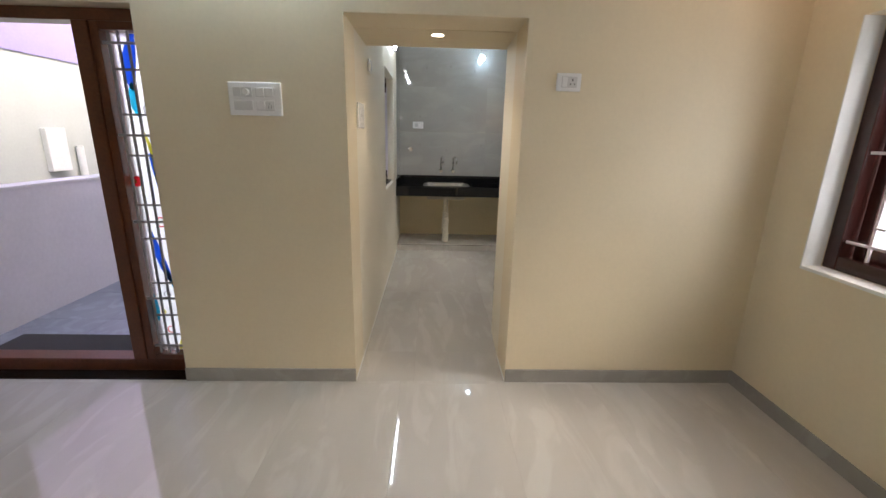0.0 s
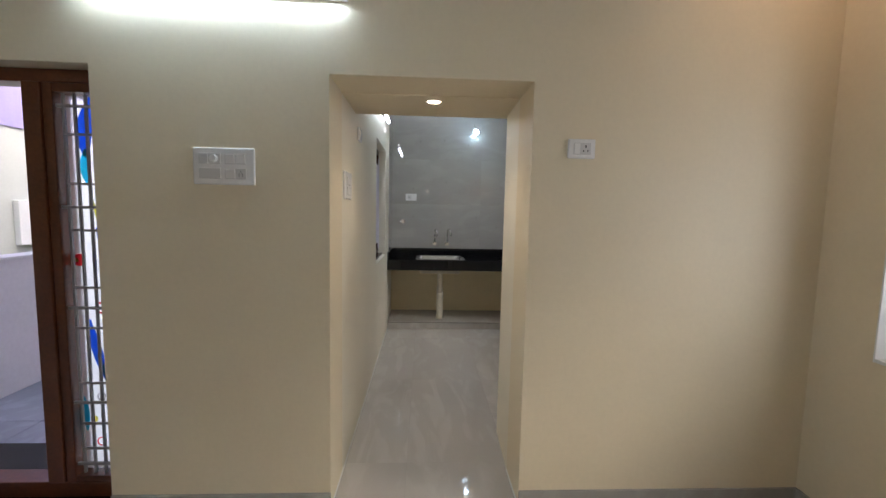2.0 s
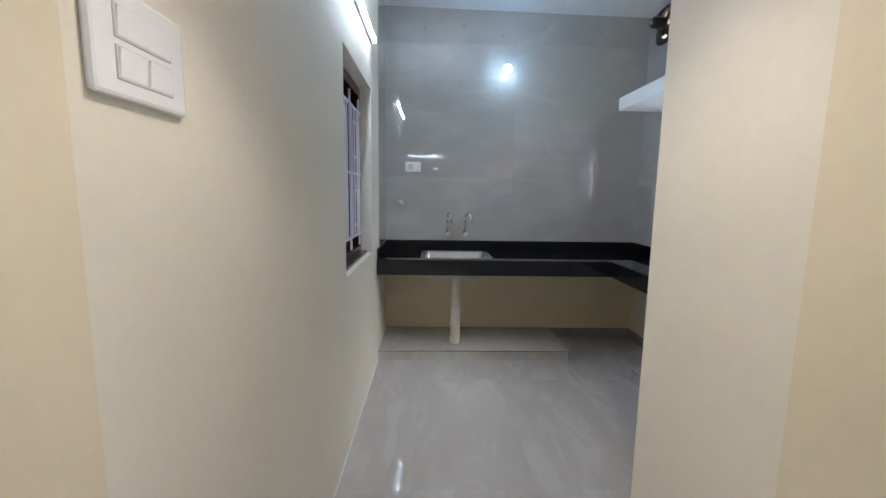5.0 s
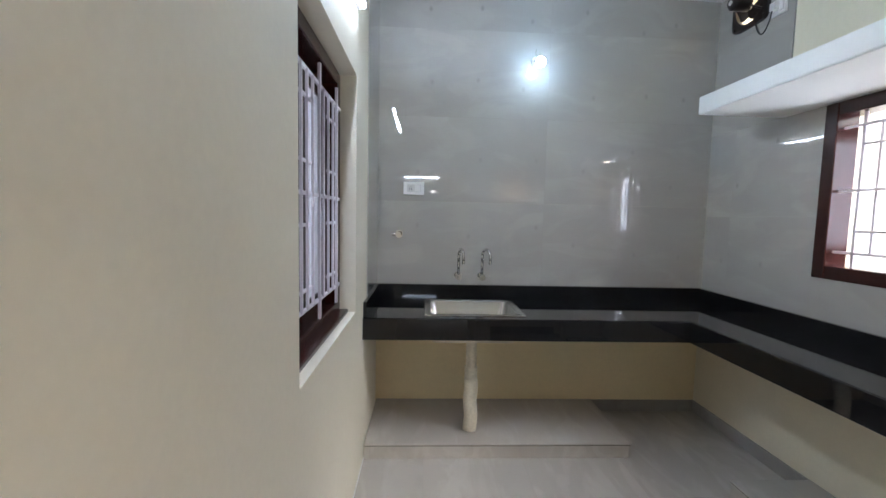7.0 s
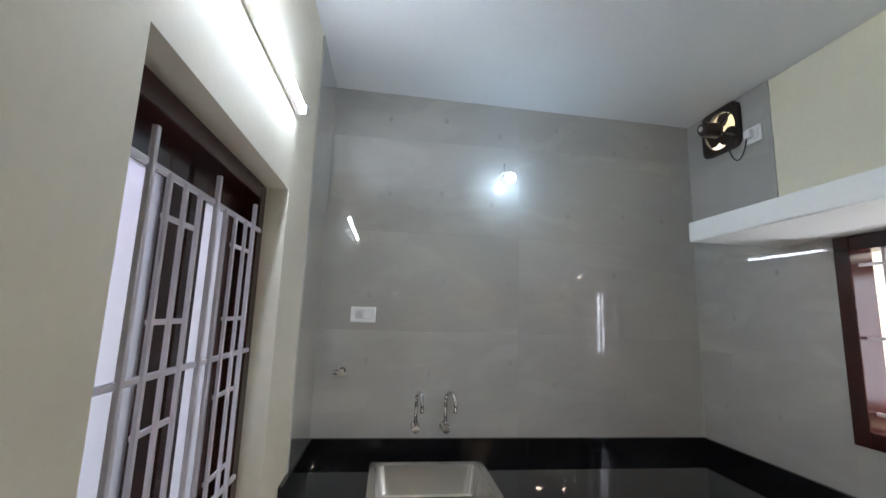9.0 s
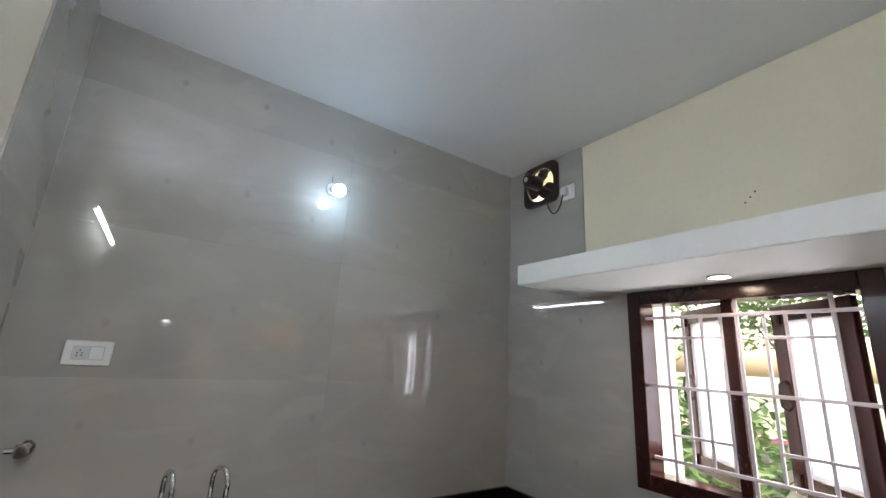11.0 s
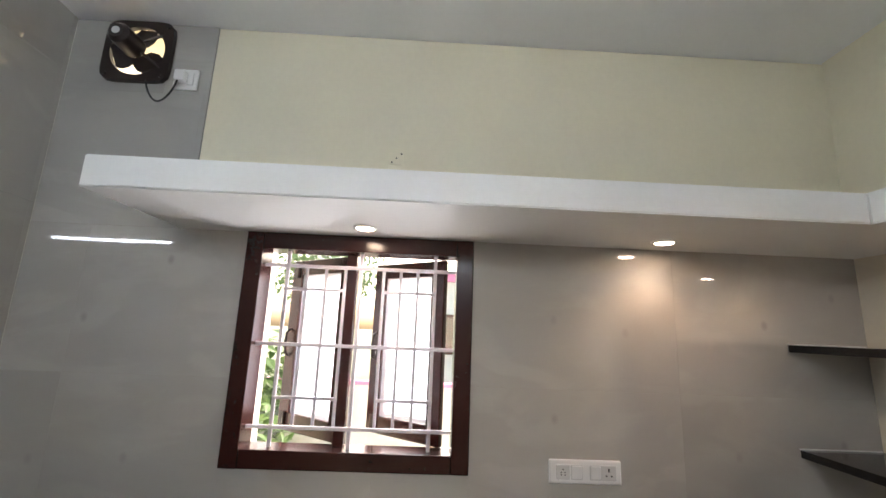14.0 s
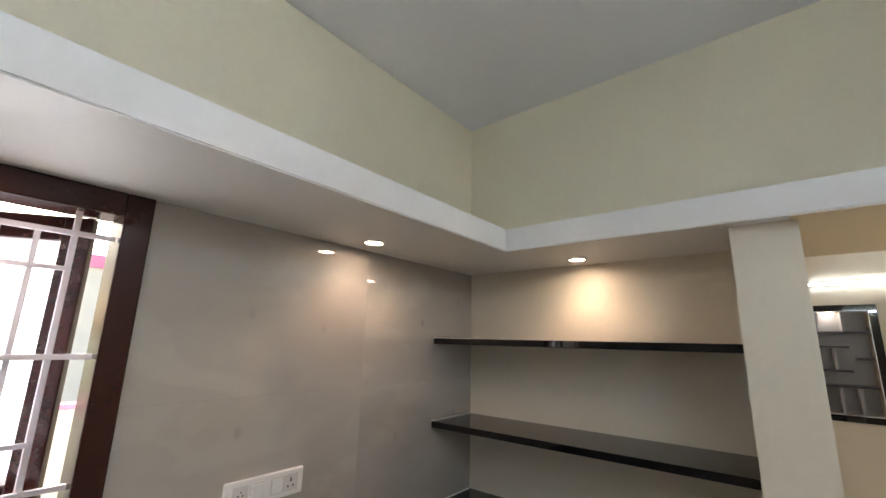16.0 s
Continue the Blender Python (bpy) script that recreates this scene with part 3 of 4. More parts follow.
rings = [ring(-0.25, 0.36, 8.668, 9.14, 0.8745, 0.02), ring(-0.248, 0.358, 8.67, 9.138, 0.8785, 0.02), ring(-0.222, 0.332, 8.696, 9.112, 0.8785, 0.04),
         ring(-0.212, 0.322, 8.706, 9.102, 0.872, 0.05), ring(-0.195, 0.305, 8.725, 9.085, 0.74, 0.06), ring(-0.165, 0.275, 8.755, 9.055, 0.69, 0.07),
         ring(-0.02, 0.13, 8.83, 8.98, 0.683, 0.06)]
for a, b in zip(rings, rings[1:]):
    for k in range(len(a)):
        bm.faces.new((a[k], a[(k + 1) % len(a)], b[(k + 1) % len(a)], b[k]))
bm.faces.new(rings[-1])
sb = part("bowl", bm, M_STEEL, sk, smooth=True)
sol = sb.modifiers.new("thickness", "SOLIDIFY")
sol.thickness, sol.offset = 0.0015, 0
part("bowl_mortar", bx((-0.20, 8.72, 0.690), (0.31, 9.09, 0.738), 0.02), M_PVC, sk, "stained white mortar round the bowl")
part("drain", rod(bmesh.new(), (0.055, 8.905, 0.684), (0.055, 8.905, 0.688), 0.045), M_CHROME, sk, smooth=True)

wp = thing("waste_pipe", "stained white plastic waste pipe standing on the plinth", "pipe")
part("upper_pipe", rod(bmesh.new(), (0.058, 8.86, 0.44), (0.058, 8.86, 0.69), 0.034), M_PVC, wp, smooth=True)
part("coupling", rod(bmesh.new(), (0.058, 8.86, 0.40), (0.058, 8.86, 0.50), 0.041), M_PVC, wp, smooth=True)
bm = bmesh.new()
pipe(bm, [(0.058 + 0.004 * math.sin(i * 0.9), 8.86 - 0.03 * i / 12, 0.42 - 0.327 * i / 12) for i in range(13)], 0.044, 16)
part("lower_pipe", bm, M_PVC, wp, "crumpled wrapped lower pipe")


def tap(x, turn):
    t = thing("tap", "chrome swan-neck wall tap above the sink", "tap", "taps over the sink", pose(x, KNORTH - 0.009, 1.03))
    part("flange", rod(bmesh.new(), (0, 0.0, 0), (0, -0.012, 0), 0.028), M_CHROME, t, smooth=True)
    part("body", rod(bmesh.new(), (0, -0.01, 0), (0, -0.075, 0), 0.017), M_CHROME, t, smooth=True)
    part("knob", rod(bmesh.new(), (0, -0.072, 0), (0, -0.10, 0), 0.023, 0.02), M_CHROME, t, smooth=True)
    dx, dy = math.sin(turn), -math.cos(turn)
    pts = [(0, -0.045, 0.01), (0, -0.045, 0.15)]
    for k in range(1, 11):
        a = math.pi * k / 10
        pts.append((dx * 0.05 * (1 - math.cos(a)), -0.045 + dy * 0.05 * (1 - math.cos(a)), 0.15 + 0.05 * math.sin(a)))
    pts.append((pts[-1][0], pts[-1][1], 0.10))
    part("spout", pipe(bmesh.new(), pts, 0.0105, 12), M_CHROME, t)
    return t


tap(-0.008, 0.25)
tap(0.162, 0.45)
v = thing("angle_valve", "small chrome angle valve on the tiled wall", "valve", m=pose(-0.442, KNORTH - 0.009, 1.325))
part("flange", rod(bmesh.new(), (0, 0, 0), (0, -0.01, 0), 0.028), M_CHROME, v, smooth=True)
part("body", rod(bmesh.new(), (0, -0.01, 0), (0, -0.06, 0), 0.014), M_CHROME, v, smooth=True)
part("outlet", rod(bmesh.new(), (0, -0.04, 0), (-0.045, -0.04, 0), 0.011), M_CHROME, v, smooth=True)
part("knob", rod(bmesh.new(), (0, -0.06, 0), (0, -0.08, 0), 0.02), M_CHROME, v, smooth=True)

# ---- granite shelves ----
for z in (0.93, 1.308, 1.708):
    sh = tagged(part("wall_shelf", bx((0.531, KSOUTH + 0.004, z - 0.029), (1.828, 6.162, z), 0.002), M_GRANITE), "black polished granite wall shelf", "shelf", "shelves in the kitchen recess")
    tagged(part("mortar_edge", bx((EAST - 0.012, KSOUTH + 0.01, z), (1.8275, 6.165, z + 0.006), 0.001), M_LOFT, sh), "white mortar line")


# ---- lamps ----
def tube(name, m, length, material, label):
    t = thing(name, label, "tube light", m=m)
    part("housing", bx((-length / 2, -0.022, -0.02), (length / 2, 0, 0.02), 0.004), M_PLASTIC, t)
    part("diffuser", bx((-length / 2 + 0.012, -0.04, -0.013), (length / 2 - 0.012, -0.022, 0.013), 0.006), material, t, "glowing cool white diffuser")
    for s in (-1, 1):
        part("end_cap", bx((s * length / 2, -0.044, -0.02), (s * (length / 2 - 0.012), -0.02, 0.02), 0.004), M_PLASTIC, t)
    return t


tube("tube_light", pose(-1.10, NORTH, 2.42, 0, 1.0, 0), 1.17, M_TUBE_HALL, "cool white LED tube light, lit, on the hall wall")
tube("tube_light", pose(WEST, 7.77, 2.455, 0, 0, 90), 1.17, M_TUBE, "cool white LED tube light, lit, above the kitchen window")
tube("tube_light", pose(-0.48, 1.2, 2.46, 0, 0, 180), 1.17, M_TUBE_SOUTH, "cool white LED tube light, lit, above the showcase niche")

bl = thing("wall_bulb", "cool white round bulb, lit, in a wall holder on grey tiles", "lamp", m=pose(0.51, KNORTH - 0.009, 2.53))
part("base", rod(bmesh.new(), (0, 0, 0.03), (0, -0.015, 0.03), 0.035), M_PLASTIC, bl, smooth=True)
part("holder", rod(bmesh.new(), (0, -0.012, 0.03), (0, -0.10, -0.002), 0.02), M_PLASTIC, bl, smooth=True)
bm = bmesh.new()
bmesh.ops.create_uvsphere(bm, u_segments=24, v_segments=16, radius=0.033, matrix=Matrix.Translation((0, -0.125, -0.012)))
part("globe", bm, M_BULB, bl, "glowing white globe", smooth=True)
part("wire", pipe(bmesh.new(), [(0, -0.006, 0.06), (-0.008, -0.006, 0.09), (-0.004, -0.005, 0.12)], 0.0015, 6), M_CABLE, bl)


def downlight(x, y, z, material, label):
    t = thing("downlight", label, "downlight", "recessed downlights", pose(x, y, z))
    bm = bmesh.new()
    pts = [(0.039 * math.cos(a), 0.039 * math.sin(a), -0.003) for a in (2 * math.pi * k / 28 for k in range(29))]
    pipe(bm, pts, 0.006, 8)
    part("bezel", bm, M_PLASTIC, t)
    part("lens", rod(bmesh.new(), (0, 0, -0.004), (0, 0, 0.0), 0.033, seg=28), material, t, "glowing lens")


# the last two hall downlights (y 2.2) are unseen, added to brighten the hall
for x, y, z, watts, color, mm in ((1.663, 7.888, LINTEL, 1.0, NEUTRAL, M_SPOT), (1.672, 6.742, LINTEL, SPOTW, WARM, M_SPOT), (1.125, 5.99, LINTEL, SPOTW, WARM, M_SPOT),
                              (-0.12, 5.93, LINTEL, 3.2, NEUTRAL, M_SPOT), (1.40, 5.20, TOP, HALLSPOT, WARM, M_SPOT), (1.40, 2.2, TOP, HALLSPOT, WARM, M_SPOT), (-2.6, 2.2, TOP, HALLSPOT, WARM, M_SPOT)):
    downlight(x, y, z, mm, "round recessed downlight with white bezel, lit")
    spot(x, y, z - 0.012, watts, color)


# ---- switches and sockets ----
def plate(m, w, h, mods, label):
    """mods: (kind, x0, z0, x1, z1) in shares of the plate."""
    p = thing("switch_plate", label, "switch plate", "switch plates", m)
    bm = bx((-w / 2, -0.014, -h / 2), (w / 2, 0, h / 2), 0.006)
    part("plate", bm, M_PLASTIC, p)
    for kind, a, b, c, d in mods:
        x0, z0, x1, z1 = (a - 0.5) * w, (b - 0.5) * h, (c - 0.5) * w, (d - 0.5) * h
        part("module", bx((x0, -0.0165, z0), (x1, -0.012, z1), 0.0012), M_ROCKER, p)
        xc, zc = (x0 + x1) / 2, (z0 + z1) / 2
        if kind == "rocker":
            bm = bx((x0 + 0.003, -0.019, z0 + 0.003), (x1 - 0.003, -0.015, z1 - 0.003), 0.001)
            bmesh.ops.rotate(bm, verts=bm.verts, cent=(xc, -0.017, zc), matrix=Matrix.Rotation(radians(5), 3, "X"))
            part("rocker", bm, M_PLASTIC, p)
        elif kind == "knob":
            part("knob", rod(bmesh.new(), (xc, -0.015, zc), (xc, -0.034, zc), 0.017, 0.015, 20), M_PLASTIC, p, smooth=True)
        elif kind == "socket":
            for sx, sz in ((0, 0.009), (-0.007, -0.001), (0.007, -0.001), (-0.007, -0.010), (0.007, -0.010)):
                part("pin_hole", rod(bmesh.new(), (xc + sx, -0.015, zc + sz), (xc + sx, -0.0172, zc + sz), 0.0026, seg=10), M_HOLE, p)
        elif kind == "socket3":
            part("pin_hole", bx((xc - 0.003, -0.0172, zc + 0.004), (xc + 0.003, -0.015, zc + 0.016)), M_HOLE, p)
            for sx in (-0.010, 0.010):
                part("pin_hole", rod(bmesh.new(), (xc + sx, -0.015, zc - 0.010), (xc + sx, -0.0172, zc - 0.010), 0.0035, seg=10), M_HOLE, p)
    return p


plate(pose(-1.066, NORTH, 1.658), 0.272, 0.165, [("blank", 0.10, 0.56, 0.25, 0.84), ("knob", 0.25, 0.56, 0.45, 0.84), ("blank", 0.10, 0.16, 0.45, 0.44), ("rocker", 0.52, 0.56, 0.69, 0.84),
      ("rocker", 0.69, 0.56, 0.86, 0.84), ("rocker", 0.52, 0.16, 0.69, 0.44), ("socket", 0.69, 0.16, 0.86, 0.44)], "white switchboard with dimmer knob and socket on cream wall")
plate(pose(0.566, NORTH, 1.78), 0.13, 0.09, [("rocker", 0.2, 0.2, 0.45, 0.8), ("socket3", 0.45, 0.2, 0.82, 0.8)], "white socket plate on cream wall")
plate(pose(-0.340, KNORTH - 0.009, 1.653), 0.147, 0.092, [("socket", 0.18, 0.22, 0.50, 0.78), ("rocker", 0.52, 0.22, 0.84, 0.78)], "white socket plate on grey tiles over the sink")
EASTWARD = (0, 0, -90)
plate(pose(EAST - 0.009, 7.018, 1.207, *EASTWARD), 0.277, 0.086, [("socket", 0.10, 0.2, 0.28, 0.8), ("rocker", 0.30, 0.2, 0.46, 0.8), ("rocker", 0.56, 0.2, 0.72, 0.8), ("socket3", 0.72, 0.2, 0.92, 0.8)], "long white double socket plate on grey tiles")
plate(pose(WEST, 5.945, 1.607, 0, 0, 90), 0.20, 0.15, [("rocker", 0.2, 0.52, 0.8, 0.82), ("rocker", 0.2, 0.16, 0.5, 0.46), ("rocker", 0.5, 0.16, 0.8, 0.46)], "white switch plate on the passage wall")
plate(pose(WEST, 6.385, 1.962, 0, 0, 90), 0.12, 0.085, [("rocker", 0.2, 0.2, 0.5, 0.8), ("blank", 0.5, 0.2, 0.8, 0.8)], "small white switch plate on the passage wall")
pl = plate(pose(EAST - 0.009, 8.745, 2.745, *EASTWARD), 0.105, 0.098, [("rocker", 0.6, 0.2, 0.85, 0.8)], "white socket plate with a plug beside the exhaust fan")
part("plug", bx((-0.035, -0.045, -0.022), (0.01, -0.013, 0.028), 0.006), M_PLASTIC, pl, "white plug top")
db = tagged(part("junction_cover", bx((EAST - 0.006, 7.775, 2.405), (EAST, 7.835, 2.465), 0.002), M_UPPER), "small pale cover plate with screw holes", "cover plate")
for a in (-0.02, 0, 0.02):
    part("screw_hole", rod(bmesh.new(), (EAST - 0.005, 7.805 - a, 2.435 + a), (EAST - 0.0068, 7.805 - a, 2.435 + a), 0.004, seg=8), M_HOLE, db)

# ---- exhaust fan ----
fan = thing("exhaust_fan", "brown-black metal exhaust fan with three blades and motor, in the wall", "exhaust fan", m=pose(EAST - 0.009, 8.968, 2.866, *EASTWARD))
bm = bmesh.new()
N, HS, RI = 40, 0.146, 0.118
outer, inner = [], []
for dep in (0.0, -0.022):
    o, i = [], []
    for k in range(N):
        a = 2 * math.pi * k / N + math.pi / N
        c, s = math.cos(a), math.sin(a)
        q = (abs(c) ** 7 + abs(s) ** 7) ** (-1 / 7)
        o.append(bm.verts.new((HS * q * c, dep, HS * q * s)))
        i.append(bm.verts.new((RI * c, dep, RI * s)))
    outer.append(o)
    inner.append(i)
for k in range(N):
    j = (k + 1) % N
    bm.faces.new((outer[1][k], outer[1][j], inner[1][j], inner[1][k]))
    bm.faces.new((outer[0][k], outer[0][j], inner[0][j], inner[0][k]))
    bm.faces.new((outer[0][k], outer[0][j], outer[1][j], outer[1][k]))
    bm.faces.new((inner[0][k], inner[0][j], inner[1][j], inner[1][k]))
part("frame", bm, M_FAN, fan)
for a in (45, 135, 225, 315):
    c, s = math.cos(radians(a)), math.sin(radians(a))
    part("bolt", rod(bmesh.new(), (0.168 * c, -0.02, 0.168 * s), (0.168 * c, -0.03, 0.168 * s), 0.008, seg=10), M_FAN, fan)
for a in (-35, 145, 40):
    c, s = math.cos(radians(a)), math.sin(radians(a))
    part("strut", rod(bmesh.new(), (0.14 * c, -0.015, 0.14 * s), (0.02 * c, -0.05, 0.02 * s), 0.007, seg=8), M_FAN, fan)
part("motor", rod(bmesh.new(), (0, -0.035, 0), (0, -0.135, 0), 0.047, 0.045, 24), M_FAN, fan, smooth=True)
part("motor_cap", rod(bmesh.new(), (0, -0.135, 0), (0, -0.15, 0), 0.045, 0.03, 24), M_FAN, fan, smooth=True)
part("label_plate", rod(bmesh.new(), (0, -0.149, 0), (0, -0.152, 0), 0.016, seg=16), M_ROCKER, fan)
for a in (75, 195, 315):
    bm = bmesh.new()
    rows = []
    for t in (0.0, 0.35, 0.7, 1.0):
        r, w = 0.025 + 0.085 * t, 0.018 + 0.042 * math.sin(0.5 + 1.9 * t)
        rows.append([bm.verts.new((r, -0.012 + sy + s * 0.012, s * w)) for sy in (0, 0.002) for s in (-1, 0, 1)])
    for p, q in zip(rows, rows[1:]):
        for i, j in ((0, 1), (1, 2), (2, 5), (5, 4), (4, 3), (3, 0)):
            bm.faces.new((p[i], p[j], q[j], q[i]))
    bm.faces.new([rows[0][i] for i in (0, 1, 2, 5, 4, 3)])
    bm.faces.new([rows[-1][i] for i in (0, 1, 2, 5, 4, 3)])
    bmesh.ops.rotate(bm, verts=bm.verts, cent=(0, 0, 0), matrix=Matrix.Rotation(radians(-a), 3, "Y"))
    part("blade", bm, M_FAN, fan)
part("cord", pipe(bmesh.new(), [(0.06 + 0.145 * k / 16, -0.02 - 0.018 * k / 16, -0.141 - 0.10 * math.sin(math.pi * k / 16) ** 0.7) for k in range(17)], 0.004, 8), M_CABLE, fan, "black power cord")

# ---- showcase niche in the hall ----
nc = thing("showcase_niche", "showcase niche framed in black granite with small grey shelves", "showcase", m=pose(-0.15, 0, 0))
part("back", bx((-0.22, 0.905, 1.0), (0.44, 0.915, 2.14)), M_NICHE, nc)
for lo, hi in (((-0.29, 1.19, 0.93), (-0.22, 1.225, 2.21)), ((0.44, 1.19, 0.93), (0.51, 1.225, 2.21)), ((-0.22, 1.19, 2.14), (0.44, 1.225, 2.21)), ((-0.22, 1.19, 0.93), (0.44, 1.225, 1.0))):
    part("frame", bx(lo, hi, 0.003), M_GRANITE, nc)
for lo, hi in (((-0.22, 1.195, 1.0), (-0.212, 1.228, 2.14)), ((0.432, 1.195, 1.0), (0.44, 1.228, 2.14)), ((-0.212, 1.195, 2.132), (0.432, 1.228, 2.14)), ((-0.212, 1.195, 1.0), (0.432, 1.228, 1.008))):
    part("edge_strip", bx(lo, hi), M_PLASTIC, nc, "white edge strip")
for x0, x1, z in ((-0.212, 0.432, 1.90), (-0.212, 0.432, 1.30), (-0.02, 0.24, 1.735), (-0.02, 0.24, 1.47), (-0.212, -0.08, 1.61), (0.30, 0.432, 1.61)):
    part("shelf", bx((x0, 0.916, z - 0.012), (x1, 1.18, z + 0.012), 0.002), M_GREYBAND, nc)
for x, z0, z1 in ((0.0, 1.912, 2.13), (0.22, 1.912, 2.13), (0.11, 1.482, 1.723), (-0.05, 1.01, 1.288), (0.11, 1.01, 1.288), (0.27, 1.01, 1.288)):
    part("divider", bx((x - 0.012, 0.916, z0), (x + 0.012, 1.17, z1), 0.002), M_NICHE, nc)
# no lamp here: a glowing block painted in for the glass reflection
nl = part("niche_glint", bx((0.06, 0.93, 2.10), (0.16, 1.03, 2.13), 0.003), M_NICHE_GLINT, nc, "small glowing block standing for a glass reflection")

# ---- outdoors ----
ground = slab("ground", "z", -0.5, -0.16, -400, 400, -400, 400, M_EARTH, (), "dry earth with sparse grass", "ground")
side = slab("pavement", "z", -0.16, -0.04, -3.37, -0.83, 5.82, 16, M_GROUT, (), "blue grey stone paving beside the house", "pavement")
slab("landing", "z", -0.039, -0.012, -3.2, -1.5, 5.83, 6.15, M_GRANITE, (), "dark granite landing outside the door", "landing")
slab("yard", "z", -0.16, -0.10, 2.08, 6.0, -6, 22, M_YARD, (), "pale pinkish concrete yard beside the house", "yard")
cw = thing("compound_wall", "grey plastered compound wall with white coping", "wall")
part("wall", bx((-3.52, 2.0, -0.16), (-3.37, 16, 1.03), 0.003), M_GREYWALL, cw)
part("coping", bx((-3.54, 2.0, 1.03), (-3.36, 16, 1.055), 0.004), M_EXT, cw)

nb = thing("neighbour_house", "white two-storey neighbour house with lilac upper band", "house")
part("wall", bx((-9, -2, -0.16), (-5.6, 22, 2.46)), M_NEIGHBOUR, nb)
# only the lilac foot is known; unseen height and roof added to narrow sky
part("upper_wall", bx((-9, -2, 2.46), (-5.58, 22, 8.5)), M_LILAC, nb)
part("roof", bx((-9.2, -2.2, 8.5), (-5.2, 22.2, 8.7), 0.01), M_EXT, nb)
wn = part("window", bx((-5.6, 7.0, 1.38), (-5.55, 8.3, 2.25), 0.01), M_WOOD, nb)
part("pane", bx((-5.55, 7.08, 1.46), (-5.544, 8.22, 2.17)), M_CLEAR, wn)
part("meter_box", bx((-5.6, 9.35, 0.9), (-5.52, 9.68, 1.5), 0.01), M_EXT, nb, "white meter box")
part("drain_pipe", rod(bmesh.new(), (-5.54, 9.9, -0.16), (-5.54, 9.9, 1.25), 0.05), M_EXT, nb)

# unseen masses, added to keep sky and sun off the side passage
uh = thing("sky_block", "unseen white blocks above and behind the house, added to shade the passage", "storey")
part("wall", bx((-3.85, 0.78, 3.17), (2.07, 5.82, 6.4)), M_EXT, uh)
part("wall", bx((-0.83, 5.82, 3.17), (2.07, 9.5, 6.4)), M_EXT, uh)
part("rear_sun_block", bx((-0.83, 9.51, -0.16), (2.07, 15, 6.4)), M_EXT, uh)
# added out of view, closes the passage's north end against sky light
bh = tagged(part("back_sky_block", bx((-9, 16, -0.16), (-0.5, 22, 6.5), 0.01), M_EXT), "plain unseen white block behind the passage, added to narrow the sky", "house")

eh = thing("east_house", "white house with pink bands across the yard", "house")
part("wall", bx((13, -4, -0.16), (19, 9, 3.2)), M_NEIGHBOUR, eh)
part("band", bx((12.9, -4, 3.2), (19, 9, 3.5)), M_PINK, eh)
part("door", bx((12.95, 3.2, -0.16), (13.0, 4.2, 2.0), 0.01), M_PINK, eh, "pink door")
for y in (0.5, 6.0):
    q = part("window", bx((12.95, y, 1.0), (13.0, y + 1.2, 2.2), 0.01), M_WOOD, eh)
    part("pane", bx((12.94, y + 0.08, 1.08), (12.948, y + 1.12, 2.12)), M_CLEAR, q)
yw = thing("yard_wall", "low white plastered yard wall", "wall")
part("wall", bx((6.0, -6, -0.16), (6.15, 22, 0.95), 0.004), M_NEIGHBOUR, yw)
part("coping", bx((5.98, -6, 0.95), (6.17, 22, 1.0), 0.004), M_PINK, yw)


sd = thing("window_sunshade", "white painted concrete sunshade with a side fin outside the window", "sunshade")
part("slab", bx((2.07, 7.3, 2.32), (2.42, 8.58, 2.40), 0.006), M_EXT, sd)
part("fin", bx((2.07, 8.47, 0.9), (2.40, 8.57, 2.32), 0.006), M_EXT, sd)


def foliage(bm, centre, radius, n, leaf, rng):
    for _ in range(n):
        d = Vector((rng.gauss(0, 1), rng.gauss(0, 1), rng.gauss(0, 1))).normalized()
        p = Vector(centre) + Vector([a * b for a, b in zip(d * (rng.random() ** 0.45), radius)])
        s = leaf * rng.uniform(0.6, 1.3)
        q = Euler((rng.uniform(-1, 1), rng.uniform(-1, 1), rng.uniform(0, 6.28))).to_matrix()
        vs = [bm.verts.new(p + q @ Vector(c) * s) for c in ((0, -0.5, 0), (0.22, 0, 0.06), (0, 0.6, -0.05), (-0.22, 0, 0.06))]
        bm.faces.new(vs)


def tree(x, y, h, r, seed):
    rng = random.Random(seed)
    t = thing("tree", "leafy green tree in the yard", "tree", "trees in the yard", pose(x, y, -0.16))
    bm = bmesh.new()
    rod(bm, (0, 0, 0), (0.06, 0.03, h * 0.55), 0.11, 0.06, 10)
    tips = []
    for k in range(7):
        a = k * 2.4
        tip = (math.cos(a) * r * 0.6, math.sin(a) * r * 0.6, h * (0.62 + 0.05 * k))
        rod(bm, (0.05, 0.02, h * (0.38 + 0.025 * k)), tip, 0.045, 0.012, 7)
        tips.append(tip)
    part("trunk", bm, M_BARK, t)
    bm = bmesh.new()
    for tip in tips + [(0, 0, h * 0.95)]:
        foliage(bm, tip, (r * 0.55, r * 0.55, r * 0.42), 420, 0.16, rng)
    part("crown", bm, M_LEAF, t)


tree(9.0, 13.4, 4.2, 2.0, 1)
tree(11.0, 10.3, 4.4, 1.5, 2)
tree(10.0, 17.5, 5.0, 2.2, 3)
bm = bmesh.new()
rng = random.Random(5)
for k in range(64):
    foliage(bm, (rng.uniform(4.0, 5.8), 9.2 + k * 0.1, rng.uniform(0.1, 1.55)), (0.5, 0.5, 0.45), 130, 0.17, rng)
tagged(part("shrubs", bm, M_LEAF), "dense green garden shrubs along the yard wall", "shrubs", kind="stuff")


# ---- tile pieces ----
TILE_CACHE = {}


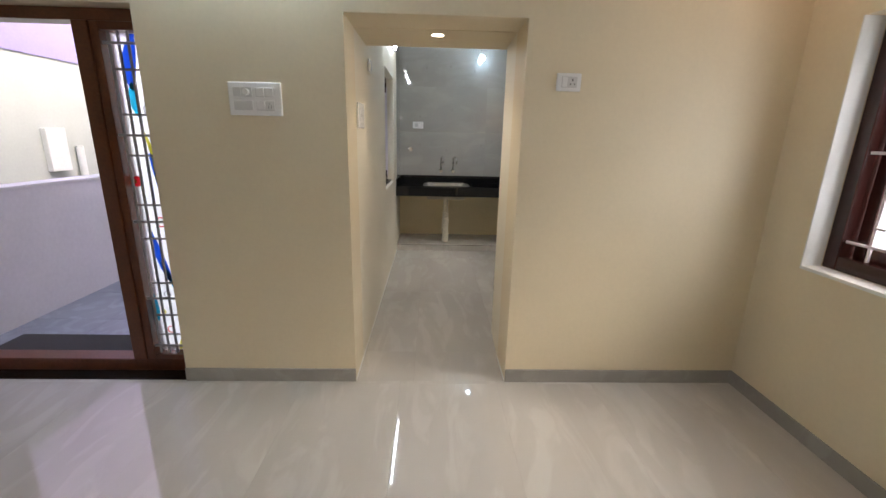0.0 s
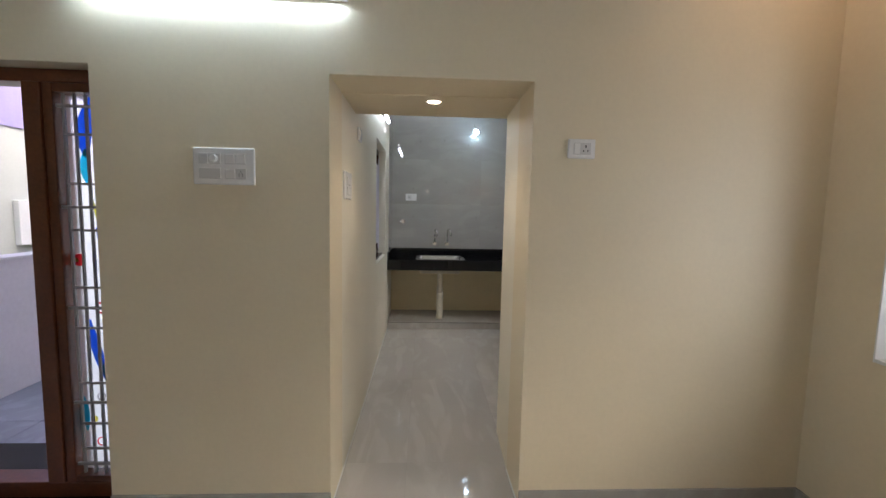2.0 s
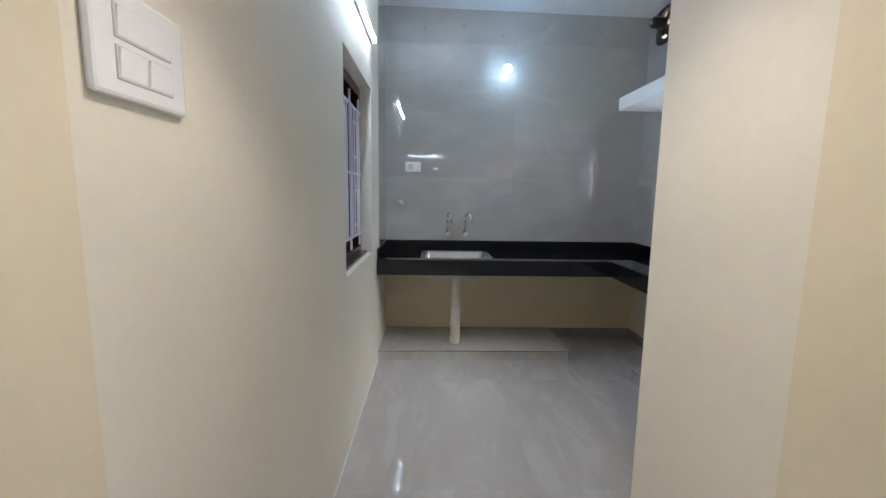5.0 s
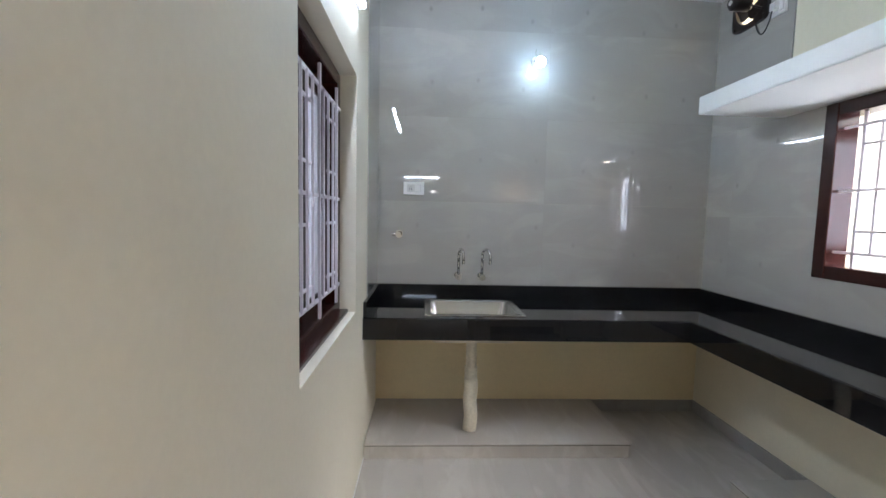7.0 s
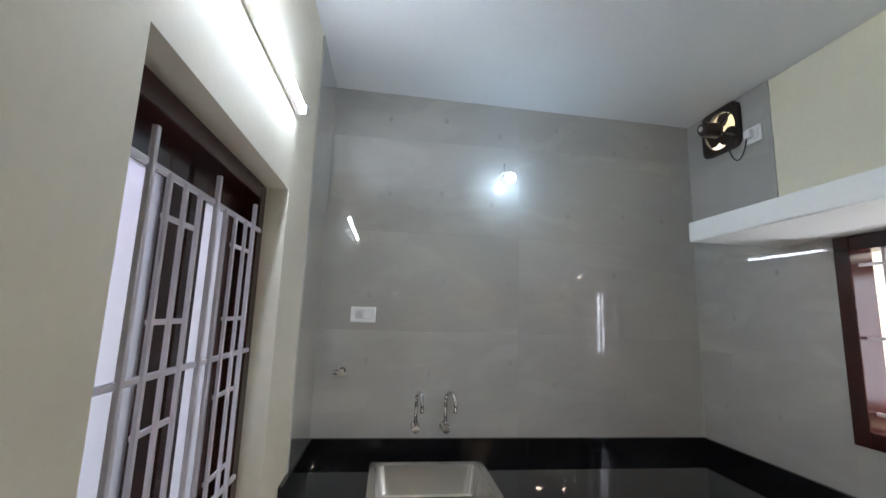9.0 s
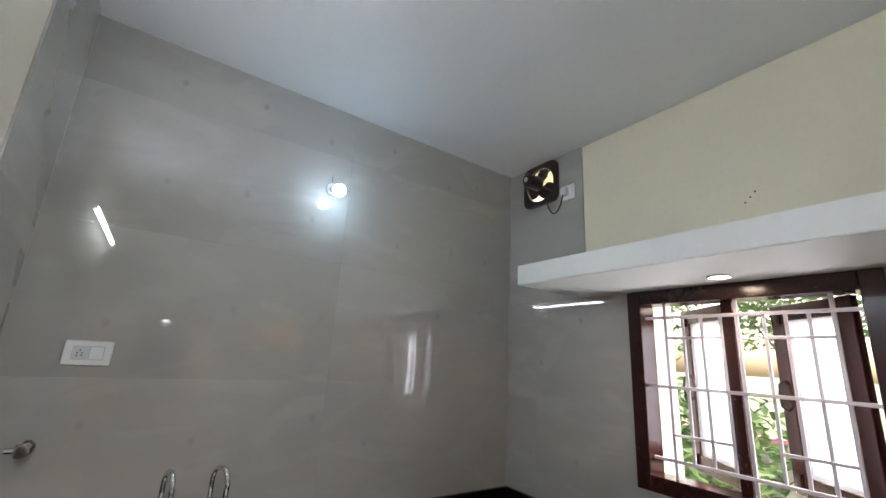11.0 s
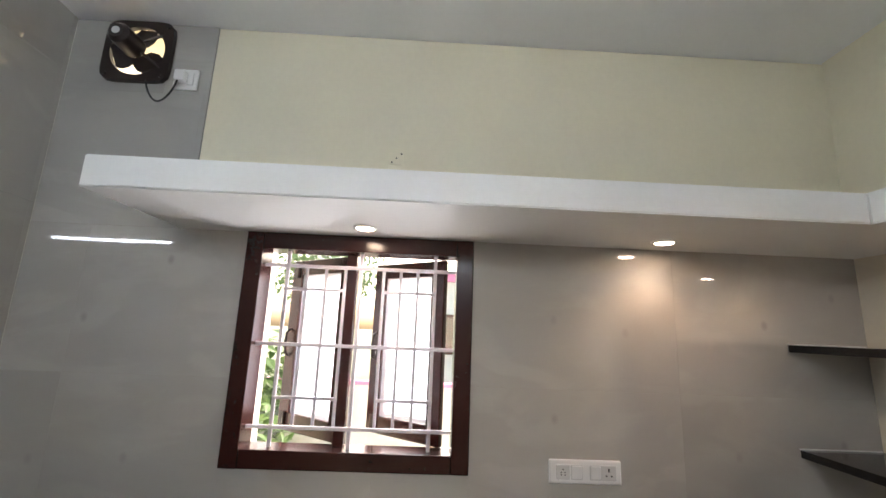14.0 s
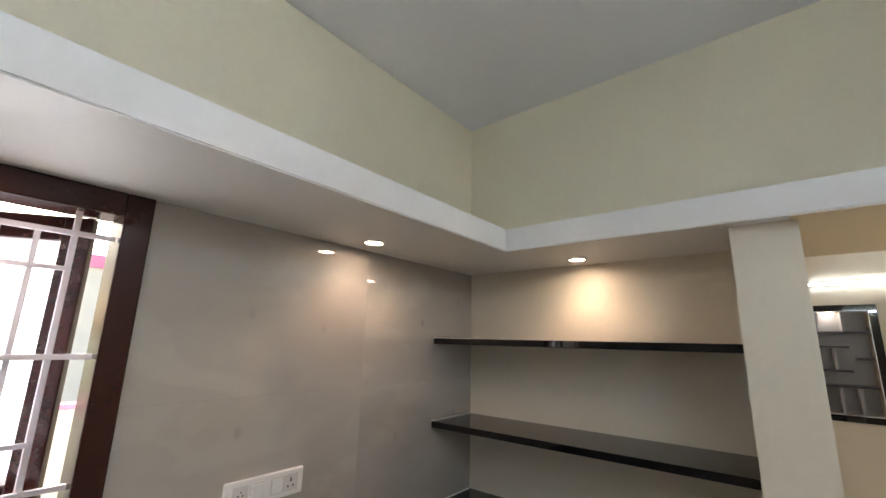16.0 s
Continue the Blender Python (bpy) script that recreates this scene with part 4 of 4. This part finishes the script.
def piece(name, axis, w0, w1, a, b, c, d, material, parent):
    """One tile; alike sizes share a mesh."""
    u, v, t = round(b - a, 4), round(d - c, 4), round(w1 - w0, 4)
    key = (axis, u, v, t, material.name)
    if key not in TILE_CACHE:
        e = 0.0012
        lo, hi = {"x": ((0, 0, 0), (t, u, v)), "y": ((0, 0, 0), (u, t, v)), "z": ((0, 0, 0), (u, v, t))}[axis]
        bm = bx(lo, hi)
        bmesh.ops.bevel(bm, geom=list(bm.edges), offset=0.0003, segments=1, affect="EDGES")
        TILE_CACHE[key] = done(name, bm, material)
    ob = new(name, TILE_CACHE[key])
    ob.location = {"x": (w0, a, c), "y": (a, w0, c), "z": (a, c, w0)}[axis]
    ob.parent = parent


def tiling(name, axis, w0, w1, u0, u1, v0, v1, du, dv, gap, material, parent, holes=(), ou=0.0, ov=0.0):
    u = u0 - ou
    while u < u1 - 1e-4:
        v = v0 - ov
        while v < v1 - 1e-4:
            a, b, c, d = max(u, u0), min(u + du, u1), max(v, v0), min(v + dv, v1)
            for p, q, r, s in cells(a + gap / 2, b - gap / 2, c + gap / 2, d - gap / 2, holes):
                if q - p > 0.004 and s - r > 0.004:
                    piece(name, axis, w0, w1, p, q, r, s, material, parent)
            v += dv
        u += du


tiling("tile", "y", KNORTH - 0.008, KNORTH, WEST + 0.008, EAST - 0.008, 0.962, TOP + 0.06, 1.2, 0.6, 0.0003, M_TILE, wall_back)
tiling("tile", "x", EAST - 0.008, EAST, KSOUTH + 0.004, KNORTH - 0.008, 0.90, LINTEL, 1.2, 0.6, 0.0003, M_TILE, wall_east, [(7.46, 8.39, 1.18, 2.08)], 0.4)
tiling("tile", "x", EAST - 0.008, EAST, 8.643, KNORTH - 0.008, LINTEL, TOP, 1.2, 0.6, 0.0003, M_TILE, wall_east, [(8.84, 9.10, 2.745, 2.995), (8.6, 8.668, LINTEL, LINTEL + 0.1)])
tiling("tile", "x", WEST, WEST + 0.008, 8.76, KNORTH - 0.008, 0.962, TOP + 0.06, 1.2, 0.6, 0.0003, M_TILE, wall_back)
tiling("tile", "z", -0.008, 0.0, -3.62, EAST, 1.2, NORTH, 0.6, 1.2, 0.0004, M_FLOOR, floor, (), 0.3, 0.5)
tiling("tile", "z", -0.008, 0.0, WEST, EAST, NORTH, KNORTH, 0.6, 1.2, 0.0004, M_FLOOR, floor, [(JAMB, 2.0, NORTH, KSOUTH)], 0.24, 0.83)
tiling("paving_stone", "z", -0.04, -0.02, -3.37, -0.84, 5.84, 14, 0.6, 0.6, 0.004, M_SLATE, side)
